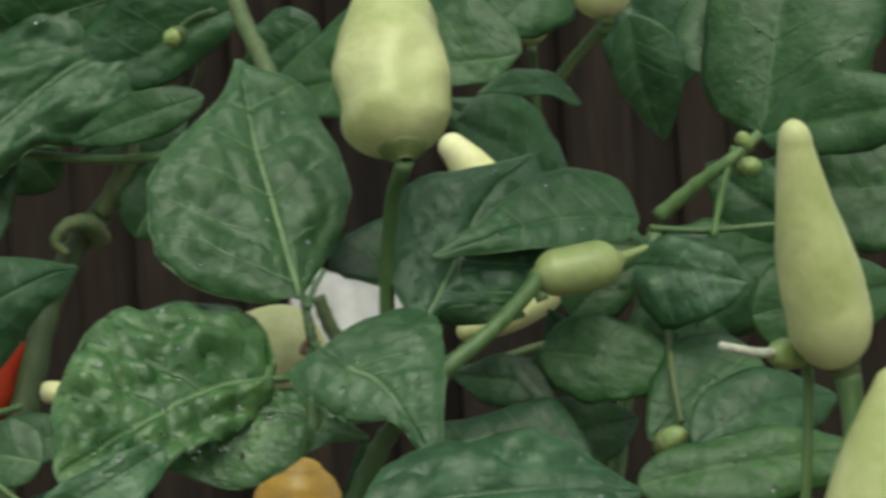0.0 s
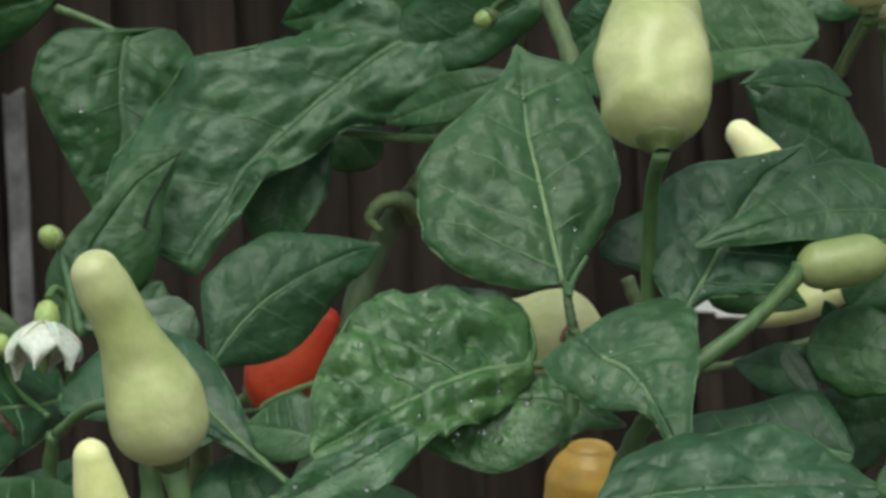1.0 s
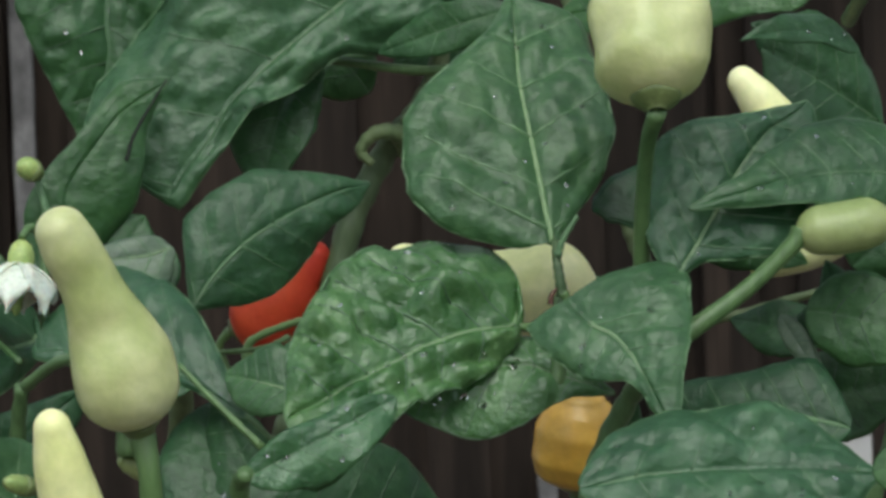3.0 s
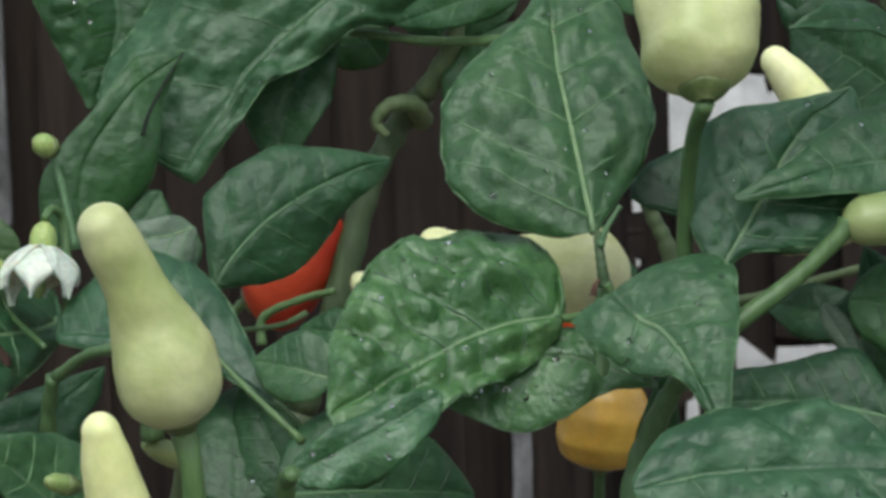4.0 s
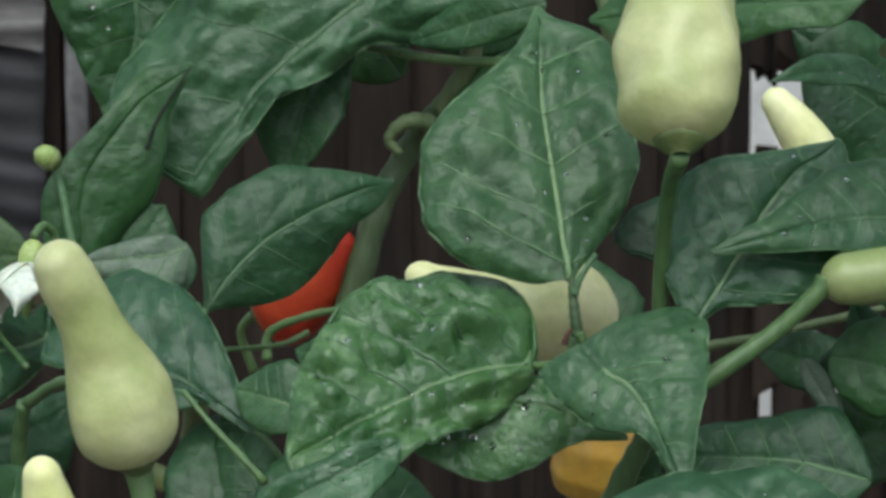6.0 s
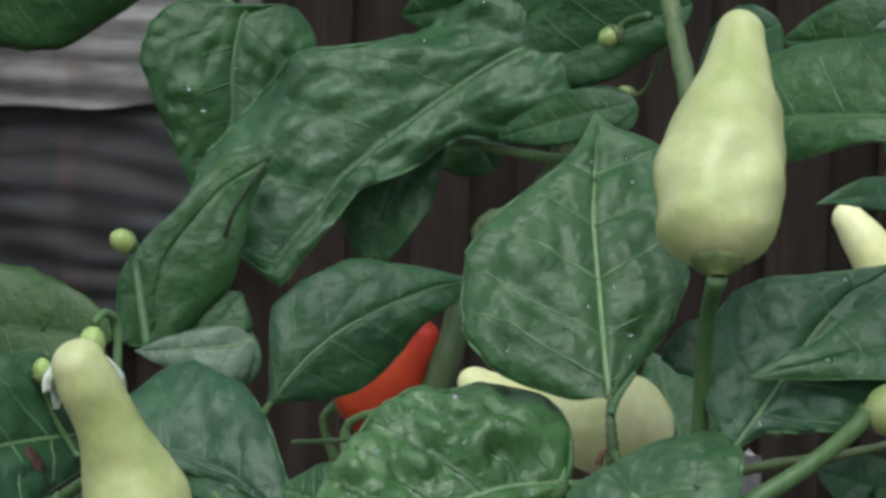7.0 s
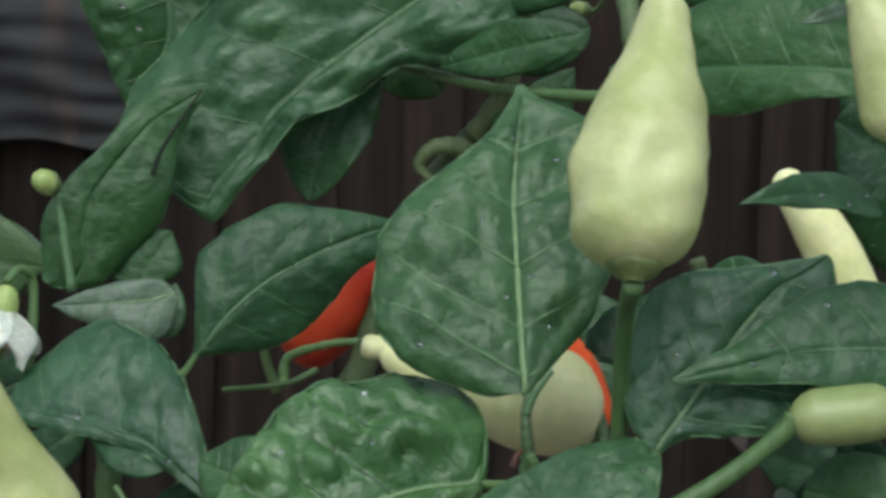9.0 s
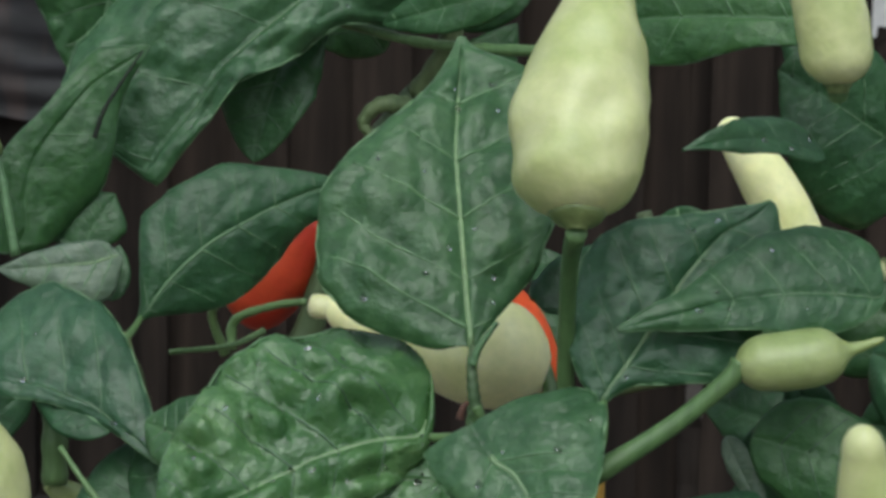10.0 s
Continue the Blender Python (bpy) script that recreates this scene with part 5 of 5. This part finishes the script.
stem(front_plant, [(-0.0260, -0.1529, 0.5251), (-0.0270, -0.1592, 0.5387), (-0.0251, -0.1649, 0.5428)], 0.0023, 0.0017, "branch", stem_green)
stem(front_plant, [(0.0384, -0.1197, 0.5529), (0.0395, -0.1163, 0.5662), (0.0394, -0.1123, 0.5721)], 0.0019, 0.0012, "branch", stem_green)
stem(front_plant, [(0.0391, -0.1125, 0.5842), (0.0392, -0.1160, 0.5810), (0.0396, -0.1172, 0.5770), (0.0402, -0.1172, 0.5728)], 0.0008, 0.0014, "petiole", node_dark, label="dark olive leaf stalk, thick at its foot")
stem(front_plant, [(0.0394, -0.1172, 0.5815), (0.0408, -0.1172, 0.5852), (0.0440, -0.1168, 0.5900)], 0.0009, 0.0005, "leaf_scar", vein_soft, label="withered thin stub of a stalk")
stem(front_plant, [(0.0389, -0.1190, 0.5745), (0.0379, -0.1195, 0.5733), (0.0374, -0.1195, 0.5712)], 0.0004, 0.0008, "stipule", decay_brown, label="tiny dry brown stipule")
stem(front_plant, [(0.0404, -0.1182, 0.5735), (0.0415, -0.1182, 0.5712), (0.0424, -0.1180, 0.5690)], 0.0012, 0.0008, "branch", stem_green)
stem(front_plant, [(0.0397, -0.1160, 0.5712), (0.0471, -0.1234, 0.5688), (0.0525, -0.1287, 0.5620)], 0.0012, 0.0008, "branch", stem_green)
stem(front_plant, [(0.0637, -0.1297, 0.5636), (0.0543, -0.1303, 0.5564)], 0.0021, 0.0025, "branch", stem_green)
stem(front_plant, [(0.1226, -0.1118, 0.5966), (0.1303, -0.1174, 0.6031), (0.1371, -0.1230, 0.6082), (0.1449, -0.1226, 0.6138)], 0.0020, 0.0013, "branch", stem_green, label="pale green ridged stem")
stem(front_plant, [(0.1204, -0.1120, 0.5942), (0.1320, -0.1181, 0.5928), (0.1510, -0.1241, 0.5931)], 0.0009, 0.0008, "branch", stem_green)
stem(front_plant, [(0.1318, -0.1242, 0.5911), (0.1352, -0.1234, 0.6025), (0.1387, -0.1228, 0.6113)], 0.0009, 0.0008, "branch", stem_green)
stem(front_plant, [(0.1173, -0.0686, 0.5262), (0.1239, -0.0609, 0.5505), (0.1358, -0.0578, 0.5945)], 0.0024, 0.0017, "branch", stem_green)
stem(front_plant, [(0.1205, -0.1271, 0.5499), (0.1212, -0.1203, 0.5610), (0.1255, -0.1014, 0.5734)], 0.0008, 0.0008, "branch", stem_olive)
stem(back_plant, [(0.0512, 0.0051, 0.5485), (0.0752, -0.0063, 0.5565), (0.0901, -0.0062, 0.5592), (0.1050, -0.0059, 0.5630), (0.1288, -0.0055, 0.5683)], 0.0015, 0.0011, "branch", stem_olive)
stem(front_plant, [(-0.0849, -0.0807, 0.5258), (-0.0845, -0.0843, 0.5420), (-0.0819, -0.0907, 0.5543)], 0.0022, 0.0017, "branch", stem_green)
stem(front_plant, [(-0.0812, -0.0907, 0.5542), (-0.0719, -0.1023, 0.5604), (-0.0619, -0.1142, 0.5627)], 0.0015, 0.0012, "branch", stem_green)
stem(front_plant, [(-0.0679, -0.0203, 0.5289), (-0.0682, -0.0192, 0.5453), (-0.0689, -0.0125, 0.5549)], 0.0030, 0.0028, "branch", stem_green)
stem(front_plant, [(-0.0439, -0.1096, 0.5599), (-0.0367, -0.1149, 0.5529), (-0.0250, -0.1228, 0.5425)], 0.0005, 0.0009, "branch", stem_green, label="thin pale green leaf stalk")
stem(back_plant, [(-0.0369, 0.1112, 0.5165), (-0.0248, 0.1135, 0.5506), (-0.0154, 0.1157, 0.5813), (-0.0053, 0.1171, 0.6017), (0.0035, 0.1118, 0.6119)], 0.0048, 0.0039, "stem", stem_olive, label="olive-green woody stem")
stem(back_plant, [(0.0030, 0.1150, 0.6040), (0.0002, 0.1060, 0.6090), (-0.0066, 0.1036, 0.6092), (-0.0110, 0.1032, 0.6043), (-0.0077, 0.1029, 0.6000)], 0.0034, 0.0012, "branch", stem_olive)
stem(back_plant, [(0.0035, 0.1118, 0.6119), (0.0124, 0.1068, 0.6269), (0.0182, 0.1089, 0.6556)], 0.0036, 0.0029, "branch", stem_olive)
stem(back_plant, [(-0.0191, 0.1072, 0.6321), (0.0048, 0.0949, 0.6280), (0.0246, 0.0828, 0.6274), (0.0428, 0.0708, 0.6281)], 0.0013, 0.0018, "branch", stem_green)
stem(back_plant, [(0.0545, 0.0345, 0.6244), (0.0503, 0.0360, 0.6462), (0.0461, 0.0492, 0.6624), (0.0421, 0.0625, 0.6807)], 0.0028, 0.0025, "branch", stem_olive)
stem(back_plant, [(0.0386, 0.0616, 0.6679), (0.0325, 0.0735, 0.6668), (0.0276, 0.0757, 0.6629)], 0.0012, 0.0009, "branch", stem_green)
stem(back_plant, [(-0.0476, 0.1007, 0.5387), (-0.0466, 0.1013, 0.5471), (-0.0352, 0.0968, 0.5524), (-0.0248, 0.0898, 0.5553)], 0.0015, 0.0010, "branch", stem_green)
stem(back_plant, [(-0.0530, 0.0413, 0.5494), (-0.0394, 0.0533, 0.5493), (-0.0324, 0.0655, 0.5512)], 0.0007, 0.0009, "branch", stem_green)
stem(back_plant, [(-0.1000, 0.0440, 0.6008), (-0.0975, 0.0425, 0.5930), (-0.0935, 0.0400, 0.5735)], 0.0009, 0.0012, "branch", vein_soft)
# a thin dark tube drawn in for the shade along the leaves' overlap
stem(back_plant, [(-0.0637, 0.0575, 0.6265), (-0.0684, 0.0545, 0.6188), (-0.0728, 0.0516, 0.6110), (-0.0752, 0.0511, 0.6038)], 0.0003, 0.0007, "tear", slit_shade_dark, label="dark line of shade where two leaves overlap")
stem(back_plant, [(-0.0735, 0.0846, 0.4807), (-0.0610, 0.0401, 0.5331), (-0.0566, 0.0011, 0.5602)], 0.0051, 0.0019, "stem", stem_olive)
# flowers and buds
flower(front_plant, (-0.0927, -0.0225, 0.5840), (-0.0943, -0.0274, 0.5653), 0.0197)
stem(front_plant, [(-0.0926, -0.0223, 0.5858), (-0.0913, -0.0162, 0.5879), (-0.0892, -0.0117, 0.5825), (-0.0885, -0.0182, 0.5586)], 0.0010, 0.0012, "flower_stalk", stem_green)
bud(front_plant, (-0.1049, -0.0234, 0.5709), (-0.1051, -0.0242, 0.5769), 0.0049)
stem(front_plant, [(-0.1049, -0.0234, 0.5709), (-0.1017, -0.0240, 0.5623), (-0.0907, -0.0425, 0.5556)], 0.0007, 0.0008, "bud_stalk", stem_green)
bud(back_plant, (-0.0988, 0.0401, 0.6010), (-0.1029, 0.0355, 0.6043), 0.0063)
bud(back_plant, (0.0298, 0.0757, 0.6632), (0.0244, 0.0731, 0.6608), 0.0058)
bud(back_plant, (0.0310, 0.1660, 0.6455), (0.0255, 0.1640, 0.6475), 0.0052)
stem(back_plant, [(0.0310, 0.1660, 0.6455), (0.0350, 0.1600, 0.6480), (0.0390, 0.1450, 0.6560), (0.0410, 0.1250, 0.6660)], 0.0008, 0.0010, "bud_stalk", stem_green)
bud(front_plant, (0.1420, -0.1228, 0.6109), (0.1393, -0.1250, 0.6142), 0.0039)
bud(front_plant, (0.1396, -0.1231, 0.6066), (0.1439, -0.1255, 0.6065), 0.0047)
bud(front_plant, (0.1063, -0.1633, 0.5481), (0.1107, -0.1679, 0.5509), 0.0057)
stem(front_plant, [(0.1063, -0.1633, 0.5481), (0.1050, -0.1638, 0.5411), (0.1055, -0.1644, 0.5328)], 0.0008, 0.0008, "bud_stalk", stem_green)
bud(front_plant, (-0.0697, -0.1519, 0.5395), (-0.0744, -0.1577, 0.5418), 0.0041)
spent_flower(front_plant, (0.1069, -0.2629, 0.5692), (0.0996, -0.2676, 0.5706), 0.0054)
stem(front_plant, [(0.1069, -0.2629, 0.5689), (0.1078, -0.2609, 0.5625), (0.1058, -0.2600, 0.5413)], 0.0011, 0.0009, "flower_stalk", stem_green)
